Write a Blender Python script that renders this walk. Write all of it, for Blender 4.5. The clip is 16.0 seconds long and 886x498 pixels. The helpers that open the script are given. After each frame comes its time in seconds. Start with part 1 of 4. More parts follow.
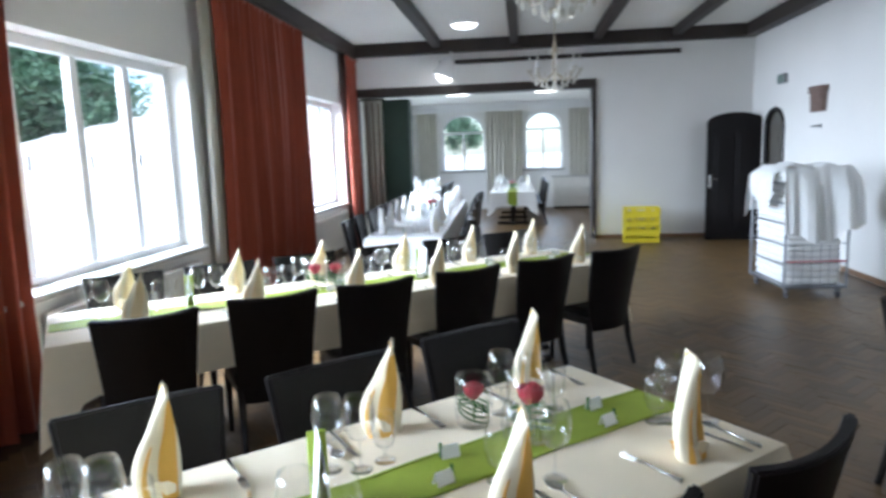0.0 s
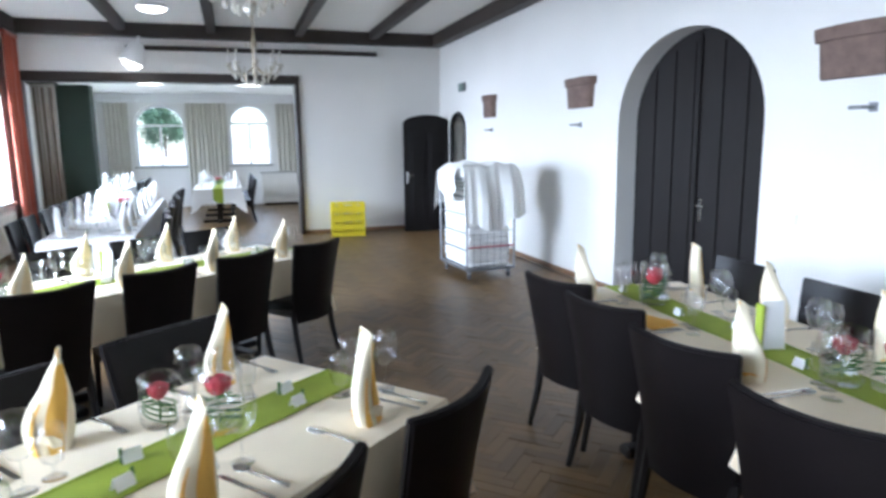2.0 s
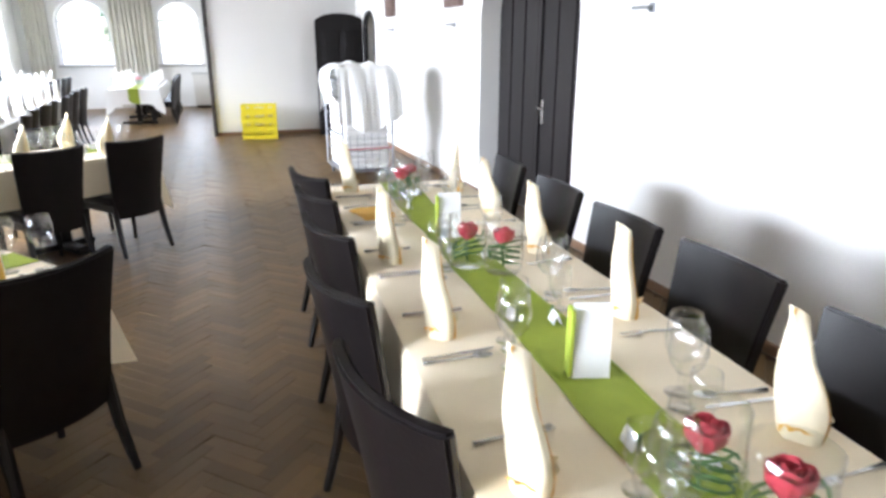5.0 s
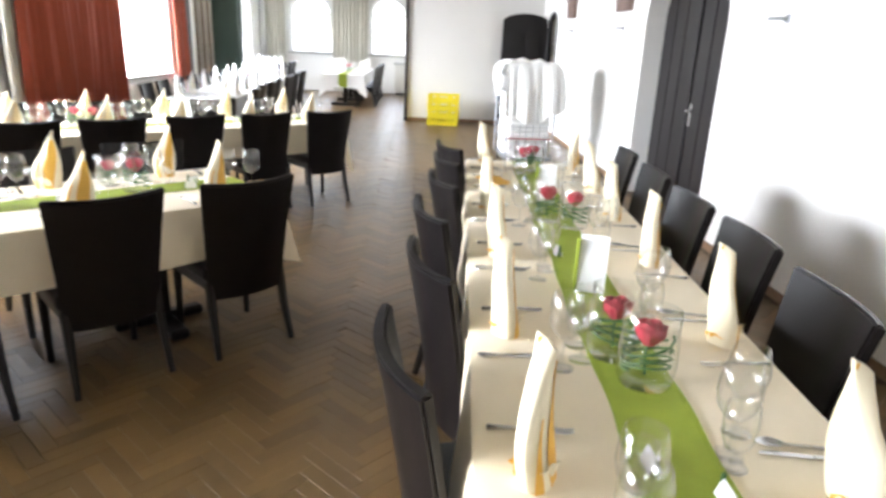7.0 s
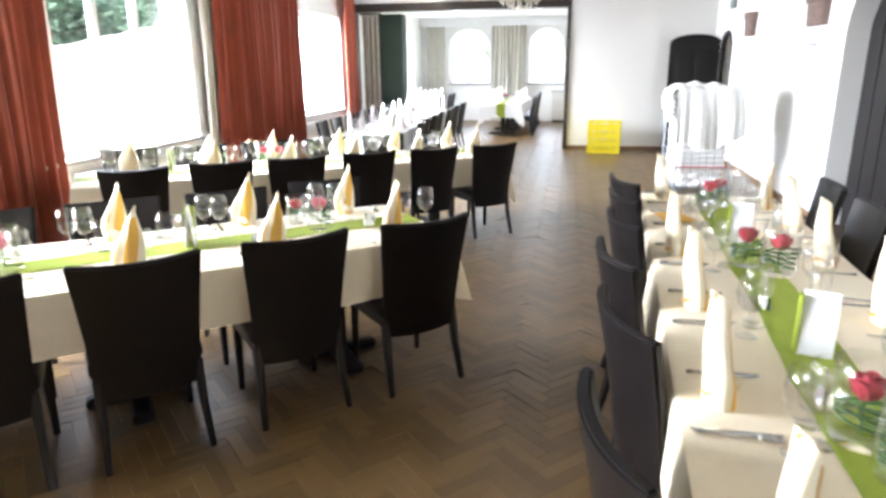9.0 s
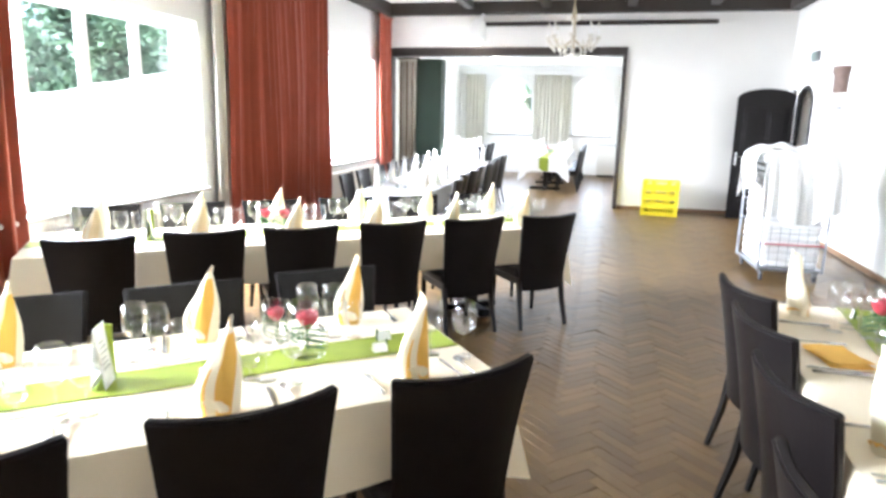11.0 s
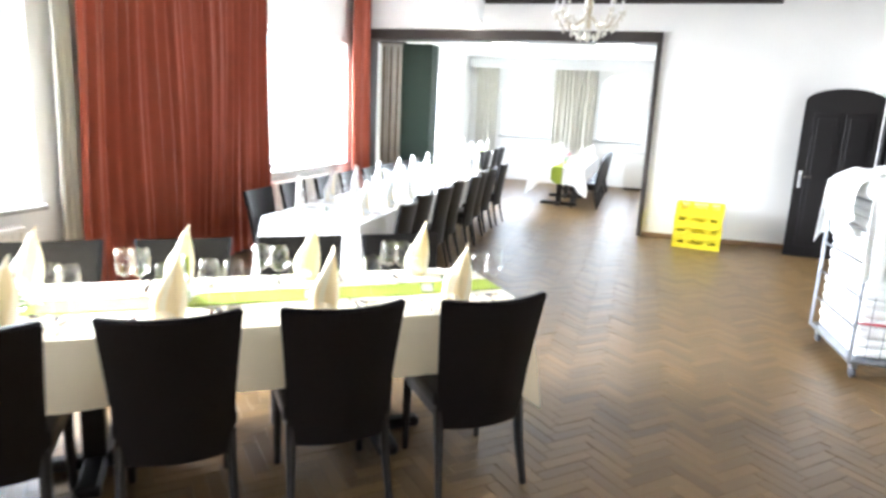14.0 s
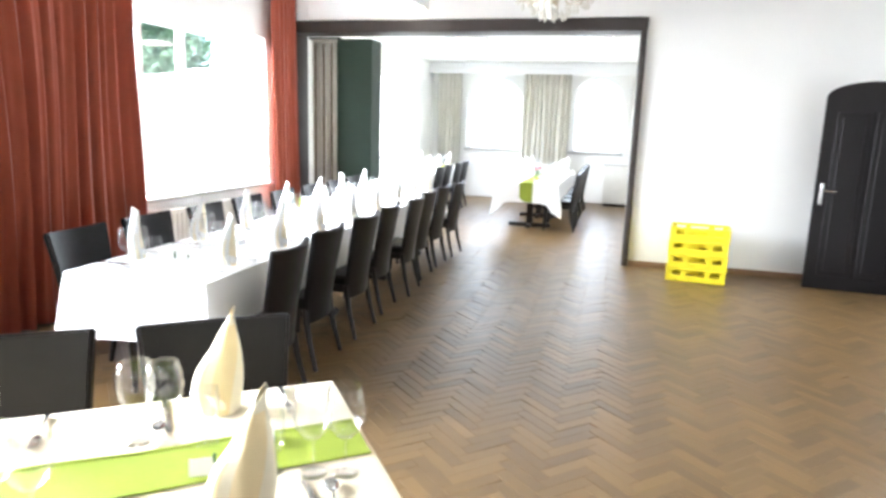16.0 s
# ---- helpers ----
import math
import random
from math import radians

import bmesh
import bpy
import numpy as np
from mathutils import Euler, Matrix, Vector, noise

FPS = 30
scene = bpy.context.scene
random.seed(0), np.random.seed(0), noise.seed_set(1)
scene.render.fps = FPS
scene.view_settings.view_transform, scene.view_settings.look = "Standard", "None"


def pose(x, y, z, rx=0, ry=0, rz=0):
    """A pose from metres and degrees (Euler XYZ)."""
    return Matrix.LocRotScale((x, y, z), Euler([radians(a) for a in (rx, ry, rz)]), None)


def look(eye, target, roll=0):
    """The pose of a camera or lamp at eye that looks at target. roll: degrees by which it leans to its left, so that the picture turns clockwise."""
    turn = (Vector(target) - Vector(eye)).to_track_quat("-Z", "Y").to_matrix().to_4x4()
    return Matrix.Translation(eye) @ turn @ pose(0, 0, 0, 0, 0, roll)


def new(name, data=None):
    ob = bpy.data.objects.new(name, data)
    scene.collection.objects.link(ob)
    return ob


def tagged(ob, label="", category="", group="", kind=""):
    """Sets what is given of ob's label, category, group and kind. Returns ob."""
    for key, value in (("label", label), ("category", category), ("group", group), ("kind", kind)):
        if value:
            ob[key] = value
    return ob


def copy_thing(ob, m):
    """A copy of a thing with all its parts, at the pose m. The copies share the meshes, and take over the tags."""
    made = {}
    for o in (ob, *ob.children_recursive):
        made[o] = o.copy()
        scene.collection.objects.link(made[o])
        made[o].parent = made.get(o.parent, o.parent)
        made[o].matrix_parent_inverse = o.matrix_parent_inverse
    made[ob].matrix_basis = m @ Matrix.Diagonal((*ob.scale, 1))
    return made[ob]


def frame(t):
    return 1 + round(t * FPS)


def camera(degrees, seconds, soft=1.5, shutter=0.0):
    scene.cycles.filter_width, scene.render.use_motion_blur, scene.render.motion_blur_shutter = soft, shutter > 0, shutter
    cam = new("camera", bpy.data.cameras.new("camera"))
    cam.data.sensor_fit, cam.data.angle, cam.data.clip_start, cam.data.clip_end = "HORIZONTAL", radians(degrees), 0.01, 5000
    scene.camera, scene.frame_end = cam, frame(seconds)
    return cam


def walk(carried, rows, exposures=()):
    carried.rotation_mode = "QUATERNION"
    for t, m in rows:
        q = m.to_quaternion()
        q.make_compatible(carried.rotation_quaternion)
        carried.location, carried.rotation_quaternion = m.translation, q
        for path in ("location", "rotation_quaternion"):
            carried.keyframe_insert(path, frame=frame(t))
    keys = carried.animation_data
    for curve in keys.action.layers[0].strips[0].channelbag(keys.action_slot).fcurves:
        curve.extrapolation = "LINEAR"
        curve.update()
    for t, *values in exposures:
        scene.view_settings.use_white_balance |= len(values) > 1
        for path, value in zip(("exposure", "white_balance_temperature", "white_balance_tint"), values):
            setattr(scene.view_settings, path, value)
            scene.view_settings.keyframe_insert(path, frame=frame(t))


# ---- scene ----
cam = camera(69.0, 16.0, soft=3.0, shutter=0.4)
PATH = [
    (0, (-0.921, 1.025, 1.637), (-1.166, 2.988, 1.342), -2.0),
    (0.5, (-0.953, 0.981, 1.639), (-0.95, 2.957, 1.335), -0.9),
    (1, (-0.945, 0.96, 1.64), (-0.801, 2.934, 1.349), -0.4),
    (1.5, (-0.921, 0.931, 1.637), (-0.547, 2.868, 1.308), -0.7),
    (2, (-0.823, 0.892, 1.636), (-0.215, 2.769, 1.31), -0.7),
    (2.5, (-0.625, 0.794, 1.621), (0.012, 2.649, 1.231), -0.7),
    (3, (-0.426, 0.697, 1.616), (0.049, 2.592, 1.186), -1.2),
    (3.5, (-0.218, 0.668, 1.59), (0.354, 2.528, 1.128), 0.0),
    (4, (0.013, 0.632, 1.599), (0.711, 2.426, 1.057), 0.2),
    (6.5, (0.524, -0.372, 1.579), (0.817, 1.505, 0.953), 1.6),
    (7, (0.559, -0.505, 1.59), (0.658, 1.395, 0.975), 2.5),
    (7.5, (0.577, -0.546, 1.587), (0.492, 1.359, 0.983), -0.3),
    (8, (0.565, -0.544, 1.599), (0.423, 1.368, 1.028), -0.4),
    (8.5, (0.505, -0.526, 1.615), (0.237, 1.384, 1.086), -0.8),
    (9, (0.423, -0.387, 1.629), (0.06, 1.502, 1.082), -0.5),
    (9.5, (0.275, -0.159, 1.652), (-0.11, 1.735, 1.137), 0.4),
    (12, (0.113, 1.594, 1.666), (-0.583, 3.427, 1.271), 2.1),
    (12.5, (0.188, 2.002, 1.637), (-0.675, 3.755, 1.211), 1.4),
    (13, (0.209, 2.399, 1.641), (-0.588, 4.178, 1.193), 0.2),
    (13.5, (0.224, 2.779, 1.646), (-0.451, 4.608, 1.201), 1.3),
    (14, (0.269, 3.215, 1.662), (-0.284, 5.09, 1.24), 2.7),
    (14.5, (0.238, 3.653, 1.654), (-0.184, 5.577, 1.304), 1.9),
    (15, (0.172, 4.04, 1.677), (-0.094, 5.987, 1.306), 1.2),
    (15.5, (0.171, 4.523, 1.614), (-0.198, 6.462, 1.289), 1.2),
    (16, (0.187, 5.022, 1.575), (-0.312, 6.922, 1.2), 1.8),
]
EXPOSURES = [(0, 1.3, 5450, 10), (1.5, 1.58, 5400, 11), (3, 1.88, 5500, 13), (4, 2.25, 5750, 15), (7, 2.42, 6250, 14), (9.5, 2.68, 6050, 14), (12.5, 3.08, 5950, 12), (16, 2.9, 6050, 12)]
walk(cam, [(t, look(e, g, r)) for t, e, g, r in PATH], EXPOSURES)

# ---- world, sun, window light ----
world = bpy.data.worlds.new("world")
scene.world = world
world.use_nodes = True
wn = world.node_tree
sky = wn.nodes.new("ShaderNodeTexSky")
sky.sky_type = "NISHITA"
sky.sun_disc = False
sky.sun_elevation, sky.sun_rotation = radians(48), radians(140)
wn.links.new(sky.outputs[0], wn.nodes["Background"].inputs[0])
wn.nodes["Background"].inputs[1].default_value = 0.15
sun_data = bpy.data.lights.new("sun", "SUN")
sun_data.energy, sun_data.angle, sun_data.color = 5.0, radians(0.5), (1, 0.95, 0.88)
sun = new("sun", sun_data)
sun.matrix_world = look((6, -7, 10), (0, 0, 0))


def window_light(x, y, z, tx, ty, w, h, watts, tz=-1.2):
    d = bpy.data.lights.new("window_light", "AREA")
    d.shape, d.size, d.size_y, d.energy, d.color = "RECTANGLE", w, h, watts, (0.93, 0.97, 1.0)
    d.spread = radians(105)
    o = new("window_light", d)
    o.matrix_world = look((x, y, z), (tx, ty, tz))
    return o


LIGHT = 124
window_light(-4.72, 5.62, 1.75, 0, 5.62, 2.6, 1.6, LIGHT)
window_light(-4.72, 11.05, 1.75, 0, 11.05, 2.5, 1.6, LIGHT)
window_light(-4.72, 0.9, 1.75, 0, 0.9, 3.4, 1.6, LIGHT)
window_light(-4.72, 16.3, 1.75, 0, 16.3, 4.2, 1.6, LIGHT * 0.6)
window_light(-2.57, 20.3, 1.9, -2.57, 0, 1.2, 1.5, LIGHT * 0.03)
window_light(-0.29, 20.3, 1.9, -0.29, 0, 1.05, 1.5, LIGHT * 0.03)


# ---- materials ----
def material(name, color, rough=0.6, metal=0.0, var=0.12, scale=6.0, bump=0.15, fine=60.0, stretch=(1, 1, 1), coat=0.0, sheen=0.0, spec=0.5, island=False, random_amount=0.0, emission=None):
    m = bpy.data.materials.new(name)
    m.use_nodes = True
    nt = m.node_tree
    b = nt.nodes["Principled BSDF"]
    b.inputs["Roughness"].default_value = rough
    b.inputs["Metallic"].default_value = metal
    b.inputs["Coat Weight"].default_value = coat
    b.inputs["Sheen Weight"].default_value = sheen
    b.inputs["Specular IOR Level"].default_value = spec
    tc = nt.nodes.new("ShaderNodeTexCoord")
    mp = nt.nodes.new("ShaderNodeMapping")
    mp.inputs["Scale"].default_value = stretch
    nt.links.new(tc.outputs["Object"], mp.inputs[0])
    n1 = nt.nodes.new("ShaderNodeTexNoise")
    n1.inputs["Scale"].default_value, n1.inputs["Detail"].default_value = scale, 4
    n2 = nt.nodes.new("ShaderNodeTexNoise")
    n2.inputs["Scale"].default_value, n2.inputs["Detail"].default_value = fine, 3
    nt.links.new(mp.outputs[0], n1.inputs[0])
    nt.links.new(mp.outputs[0], n2.inputs[0])
    add = nt.nodes.new("ShaderNodeMath")
    add.operation = "MULTIPLY_ADD"
    nt.links.new(n2.outputs[0], add.inputs[0])
    add.inputs[1].default_value = 0.4
    nt.links.new(n1.outputs[0], add.inputs[2])
    value = add.outputs[0]
    if island or random_amount:
        oi = nt.nodes.new("ShaderNodeObjectInfo")
        ge = nt.nodes.new("ShaderNodeNewGeometry")
        s = nt.nodes.new("ShaderNodeMath")
        nt.links.new(oi.outputs["Random"], s.inputs[0])
        nt.links.new(ge.outputs["Random Per Island"], s.inputs[1])
        f = nt.nodes.new("ShaderNodeMath")
        f.operation = "FRACT"
        nt.links.new(s.outputs[0], f.inputs[0])
        k = nt.nodes.new("ShaderNodeMath")
        k.operation = "MULTIPLY_ADD"
        nt.links.new(f.outputs[0], k.inputs[0])
        k.inputs[1].default_value = random_amount
        nt.links.new(value, k.inputs[2])
        value = k.outputs[0]
        span = 1.4 + random_amount
    else:
        span = 1.4
    ramp = nt.nodes.new("ShaderNodeMapRange")
    ramp.inputs[1].default_value, ramp.inputs[2].default_value = 0.2 * span, 0.8 * span
    ramp.inputs[3].default_value, ramp.inputs[4].default_value = 1 - var, 1 + var
    nt.links.new(value, ramp.inputs[0])
    mul = nt.nodes.new("ShaderNodeVectorMath")
    mul.operation = "SCALE"
    mul.inputs[0].default_value = color
    nt.links.new(ramp.outputs[0], mul.inputs["Scale"])
    nt.links.new(mul.outputs[0], b.inputs["Base Color"])
    if bump:
        bp = nt.nodes.new("ShaderNodeBump")
        bp.inputs["Strength"].default_value, bp.inputs["Distance"].default_value = bump, 0.004
        nt.links.new(n2.outputs[0], bp.inputs["Height"])
        nt.links.new(bp.outputs[0], b.inputs["Normal"])
    if emission:
        b.inputs["Emission Color"].default_value = (*emission[0], 1)
        b.inputs["Emission Strength"].default_value = emission[1]
    return m


def thin_glass(name, tint=(0.97, 0.98, 0.98), gloss=1.0):
    m = bpy.data.materials.new(name)
    m.use_nodes = True
    nt = m.node_tree
    nt.nodes.clear()
    out = nt.nodes.new("ShaderNodeOutputMaterial")
    t = nt.nodes.new("ShaderNodeBsdfTransparent")
    t.inputs[0].default_value = (*tint, 1)
    g = nt.nodes.new("ShaderNodeBsdfGlossy")
    g.inputs["Roughness"].default_value = 0.02
    lw = nt.nodes.new("ShaderNodeLayerWeight")
    lw.inputs[0].default_value = 0.5
    pw = nt.nodes.new("ShaderNodeMath")
    pw.operation = "POWER"
    pw.inputs[1].default_value = 2.6
    k = nt.nodes.new("ShaderNodeMath")
    k.operation = "MULTIPLY_ADD"
    k.use_clamp = True
    k.inputs[1].default_value = 0.5 * gloss
    k.inputs[2].default_value = 0.05 * gloss
    mix = nt.nodes.new("ShaderNodeMixShader")
    nt.links.new(lw.outputs["Facing"], pw.inputs[0])
    nt.links.new(pw.outputs[0], k.inputs[0])
    nt.links.new(k.outputs[0], mix.inputs[0])
    nt.links.new(t.outputs[0], mix.inputs[1])
    nt.links.new(g.outputs[0], mix.inputs[2])
    nt.links.new(mix.outputs[0], out.inputs[0])
    return m


M_WALL = material("plaster", (0.80, 0.79, 0.76), 0.85, var=0.03, scale=1.2, bump=0.35, fine=35)
M_CEIL = material("ceiling_plaster", (0.80, 0.79, 0.75), 0.9, var=0.03, scale=1.0, bump=0.2, fine=30)
M_BEAM = material("stained_beam", (0.030, 0.022, 0.018), 0.55, var=0.35, scale=3, bump=0.3, fine=40, stretch=(1, 0.15, 1))
M_DARK = material("dark_door_wood", (0.012, 0.010, 0.010), 0.5, spec=0.22, var=0.3, scale=4, bump=0.25, fine=50, stretch=(1, 1, 0.12))
M_OAK = material("oak_block", (0.138, 0.081, 0.028), 0.42, var=0.30, scale=5, bump=0.10, fine=70, island=True, random_amount=1.1, spec=0.55)
M_JOINT = material("floor_joint", (0.07, 0.042, 0.022), 0.6, var=0.2)
M_SKIRT = material("skirting_wood", (0.22, 0.13, 0.07), 0.5, var=0.2, scale=5)
M_CURTAIN = material("rust_curtain", (0.30, 0.060, 0.028), 0.85, var=0.16, scale=5, bump=0.3, fine=180, sheen=0.3)
M_GREYCURTAIN = material("beige_curtain", (0.52, 0.50, 0.43), 0.9, var=0.10, scale=4, bump=0.3, fine=150, sheen=0.2)
M_STRIPE = material("brown_curtain_stripe", (0.16, 0.11, 0.08), 0.9, var=0.1)
M_CLOTH = material("cream_cloth", (0.82, 0.71, 0.51), 0.8, var=0.05, scale=7, bump=0.25, fine=220, sheen=0.2)
M_WCLOTH = material("white_cloth", (0.86, 0.86, 0.84), 0.8, var=0.04, scale=7, bump=0.25, fine=220, sheen=0.2)
M_GREEN = material("green_runner", (0.30, 0.375, 0.032), 0.75, var=0.14, scale=14, bump=0.3, fine=160)
M_LEATHER = material("dark_leather", (0.006, 0.0045, 0.0045), 0.38, var=0.25, scale=8, bump=0.2, fine=130, spec=0.22)
M_LEG = material("wenge_leg", (0.009, 0.007, 0.006), 0.42, var=0.25, scale=8, bump=0.1, spec=0.35)
M_TABLEWOOD = material("dark_table_wood", (0.05, 0.033, 0.024), 0.5, var=0.2)
M_NAPKIN = material("cream_napkin", (0.86, 0.77, 0.57), 0.85, var=0.05, scale=12, bump=0.25, fine=200)
M_ORANGE = material("yellow_napkin", (0.80, 0.46, 0.085), 0.85, var=0.08, scale=12, bump=0.25, fine=200)
M_PALE = material("pale_yellow_napkin", (0.85, 0.68, 0.38), 0.85, var=0.05, scale=12, bump=0.25, fine=200)
M_STEEL = material("cutlery_steel", (0.60, 0.59, 0.57), 0.22, metal=1.0, var=0.06, bump=0.02)
M_CHROME = material("chrome", (0.72, 0.72, 0.72), 0.15, metal=1.0, var=0.03, bump=0.02)
M_ZINC = material("zinc_tube", (0.30, 0.31, 0.33), 0.38, metal=1.0, var=0.12, bump=0.05)
M_ROSE = material("rose_petal", (0.40, 0.04, 0.055), 0.6, var=0.2, scale=20)
M_STEM = material("green_stem", (0.045, 0.12, 0.025), 0.6, var=0.25, scale=20)
M_PAPER = material("white_card", (0.82, 0.83, 0.84), 0.7, var=0.03, bump=0.05)
M_PRINT = material("card_print", (0.35, 0.36, 0.38), 0.7, var=0.03, bump=0)
M_YELLOW = material("yellow_crate", (0.80, 0.66, 0.02), 0.45, var=0.07, scale=9, bump=0.08)
M_FRAME = material("white_window_paint", (0.80, 0.80, 0.79), 0.4, var=0.03, bump=0.06)
M_SILL = material("stone_sill", (0.42, 0.41, 0.38), 0.5, var=0.12, scale=20, bump=0.1)
M_RAD = material("radiator_enamel", (0.62, 0.60, 0.55), 0.45, var=0.05, bump=0.05)
M_RUBBER = material("grey_rubber", (0.06, 0.06, 0.065), 0.7, var=0.15)
M_SCONCE = material("terracotta_shade", (0.17, 0.115, 0.095), 0.8, var=0.35, scale=14, bump=0.4)
M_BRASS = material("dull_brass", (0.50, 0.44, 0.32), 0.4, metal=0.7, var=0.15)
M_CRYSTAL = material("crystal", (0.74, 0.72, 0.64), 0.10, var=0.10, scale=30, bump=0, spec=1.0)
M_GLASS = thin_glass("wine_glass", (0.988, 0.99, 0.992), 1.4)
M_WATER = thin_glass("vase_water", (0.975, 0.985, 0.98), 0.5)
M_PANE = thin_glass("window_pane", (0.98, 0.99, 0.99), 0.8)
M_LAMP = material("lamp_glow", (0.9, 0.9, 0.86), 0.5, var=0.0, bump=0, emission=((1, 0.93, 0.8), 3.0))
M_OPAL = material("opal_glass", (0.85, 0.85, 0.83), 0.3, var=0.02, bump=0, emission=((1, 0.96, 0.88), 1.6))
M_DGREEN = material("dark_green_panel", (0.012, 0.030, 0.017), 0.65, var=0.25, scale=2)
M_GRAVEL = material("pale_gravel", (0.55, 0.53, 0.49), 0.9, var=0.15, scale=3, bump=0.5, fine=40)
M_LEAF = material("leaf_green", (0.11, 0.18, 0.12), 0.6, var=0.4, scale=1.2, bump=0, island=True, random_amount=0.8)
leaf_nt = M_LEAF.node_tree
tl = leaf_nt.nodes.new("ShaderNodeBsdfTranslucent")
tl.inputs[0].default_value = (0.12, 0.21, 0.12, 1)
lm = leaf_nt.nodes.new("ShaderNodeMixShader")
lm.inputs[0].default_value = 0.45
leaf_nt.links.new(leaf_nt.nodes["Principled BSDF"].outputs[0], lm.inputs[1])
leaf_nt.links.new(tl.outputs[0], lm.inputs[2])
leaf_nt.links.new(lm.outputs[0], leaf_nt.nodes["Material Output"].inputs[0])
M_BARK = material("bark", (0.09, 0.065, 0.045), 0.9, var=0.3, scale=8, bump=0.5)
M_GREY = material("grey_plastic", (0.22, 0.23, 0.23), 0.5, var=0.05)
M_SIGN = material("sign_green", (0.16, 0.22, 0.19), 0.5, var=0.05)


# ---- building blocks ----
def finish(bm, mat, smooth=False, sharp=40):
    me = bpy.data.meshes.new("mesh")
    if smooth:
        for f in bm.faces:
            f.smooth = True
        for e in bm.edges:
            if len(e.link_faces) == 2 and e.calc_face_angle(0) > radians(sharp):
                e.smooth = False
    bm.normal_update()
    bm.to_mesh(me)
    bm.free()
    me.materials.append(mat)
    return me


def part(name, bm, mat, parent=None, label="", m=None, smooth=False):
    ob = new(name, finish(bm, mat, smooth))
    if parent:
        ob.parent = parent
    if m is not None:
        ob.matrix_basis = m
    if label:
        tagged(ob, label)
    return ob


def same(name, me, parent, m):
    ob = new(name, me)
    ob.parent = parent
    ob.matrix_basis = m
    return ob


def thing(name, label, category, m=None, group="", kind=""):
    ob = new(name)
    ob.empty_display_size = 0.1
    if m is not None:
        ob.matrix_basis = m
    return tagged(ob, label, category, group, kind)


def box(x0, x1, y0, y1, z0, z1, bevel=0.0, bm=None, m=None, seg=1):
    b = bmesh.new()
    bmesh.ops.create_cube(b, size=1, matrix=Matrix.Translation(((x0 + x1) / 2, (y0 + y1) / 2, (z0 + z1) / 2)) @ Matrix.Diagonal((x1 - x0, y1 - y0, z1 - z0, 1)))
    if bevel:
        bmesh.ops.bevel(b, geom=b.edges[:], offset=bevel, segments=seg, affect="EDGES", profile=0.5)
    if m is not None:
        bmesh.ops.transform(b, matrix=m, verts=b.verts[:])
    if bm is None:
        return b
    return join(bm, b)


def join(a, b):
    me = bpy.data.meshes.new("tmp")
    b.to_mesh(me)
    b.free()
    a.from_mesh(me)
    bpy.data.meshes.remove(me)
    return a


def lathe(profile, seg=16, bm=None, m=None):
    """Turns (radius, height) pairs about z."""
    b = bm if bm is not None else bmesh.new()
    rings = []
    for r, z in profile:
        if r < 1e-5:
            v = b.verts.new((0, 0, z) if m is None else m @ Vector((0, 0, z)))
            rings.append([v])
        else:
            ring = []
            for i in range(seg):
                a = 2 * math.pi * i / seg
                p = Vector((r * math.cos(a), r * math.sin(a), z))
                ring.append(b.verts.new(p if m is None else m @ p))
            rings.append(ring)
    for p, q in zip(rings, rings[1:]):
        for i in range(seg):
            j = (i + 1) % seg
            if len(p) == 1 and len(q) == 1:
                continue
            if len(p) == 1:
                b.faces.new((p[0], q[j], q[i]))
            elif len(q) == 1:
                b.faces.new((p[i], p[j], q[0]))
            else:
                b.faces.new((p[i], p[j], q[j], q[i]))
    return b


def tube(points, r, seg=8, bm=None, caps=True):
    """A round bar along points; r may be one radius or one for each point."""
    b = bm if bm is not None else bmesh.new()
    pts = [Vector(p) for p in points]
    rs = r if isinstance(r, (list, tuple)) else [r] * len(pts)
    rings = []
    up = Vector((0.31, 0.17, 0.93)).normalized()
    for i, p in enumerate(pts):
        d = (pts[min(i + 1, len(pts) - 1)] - pts[max(i - 1, 0)]).normalized()
        s = d.cross(up)
        if s.length < 0.05:
            s = d.cross(Vector((1, 0, 0)))
        s.normalize()
        t = d.cross(s)
        rings.append([b.verts.new(p + (s * math.cos(2 * math.pi * k / seg) + t * math.sin(2 * math.pi * k / seg)) * rs[i]) for k in range(seg)])
    for p, q in zip(rings, rings[1:]):
        for k in range(seg):
            b.faces.new((p[k], p[(k + 1) % seg], q[(k + 1) % seg], q[k]))
    if caps:
        b.faces.new(rings[0][::-1])
        b.faces.new(rings[-1])
    return b


def sheet(nu, nv, f, thick=0.0):
    """A grid of points f(u, v), u and v from 0 to 1, with thickness."""
    b = bmesh.new()
    g = [[b.verts.new(f(i / nu, j / nv)) for j in range(nv + 1)] for i in range(nu + 1)]
    for i in range(nu):
        for j in range(nv):
            b.faces.new((g[i][j], g[i + 1][j], g[i + 1][j + 1], g[i][j + 1]))
    if thick:
        bmesh.ops.recalc_face_normals(b, faces=b.faces[:])
        bmesh.ops.solidify(b, geom=b.faces[:], thickness=thick)
    return b


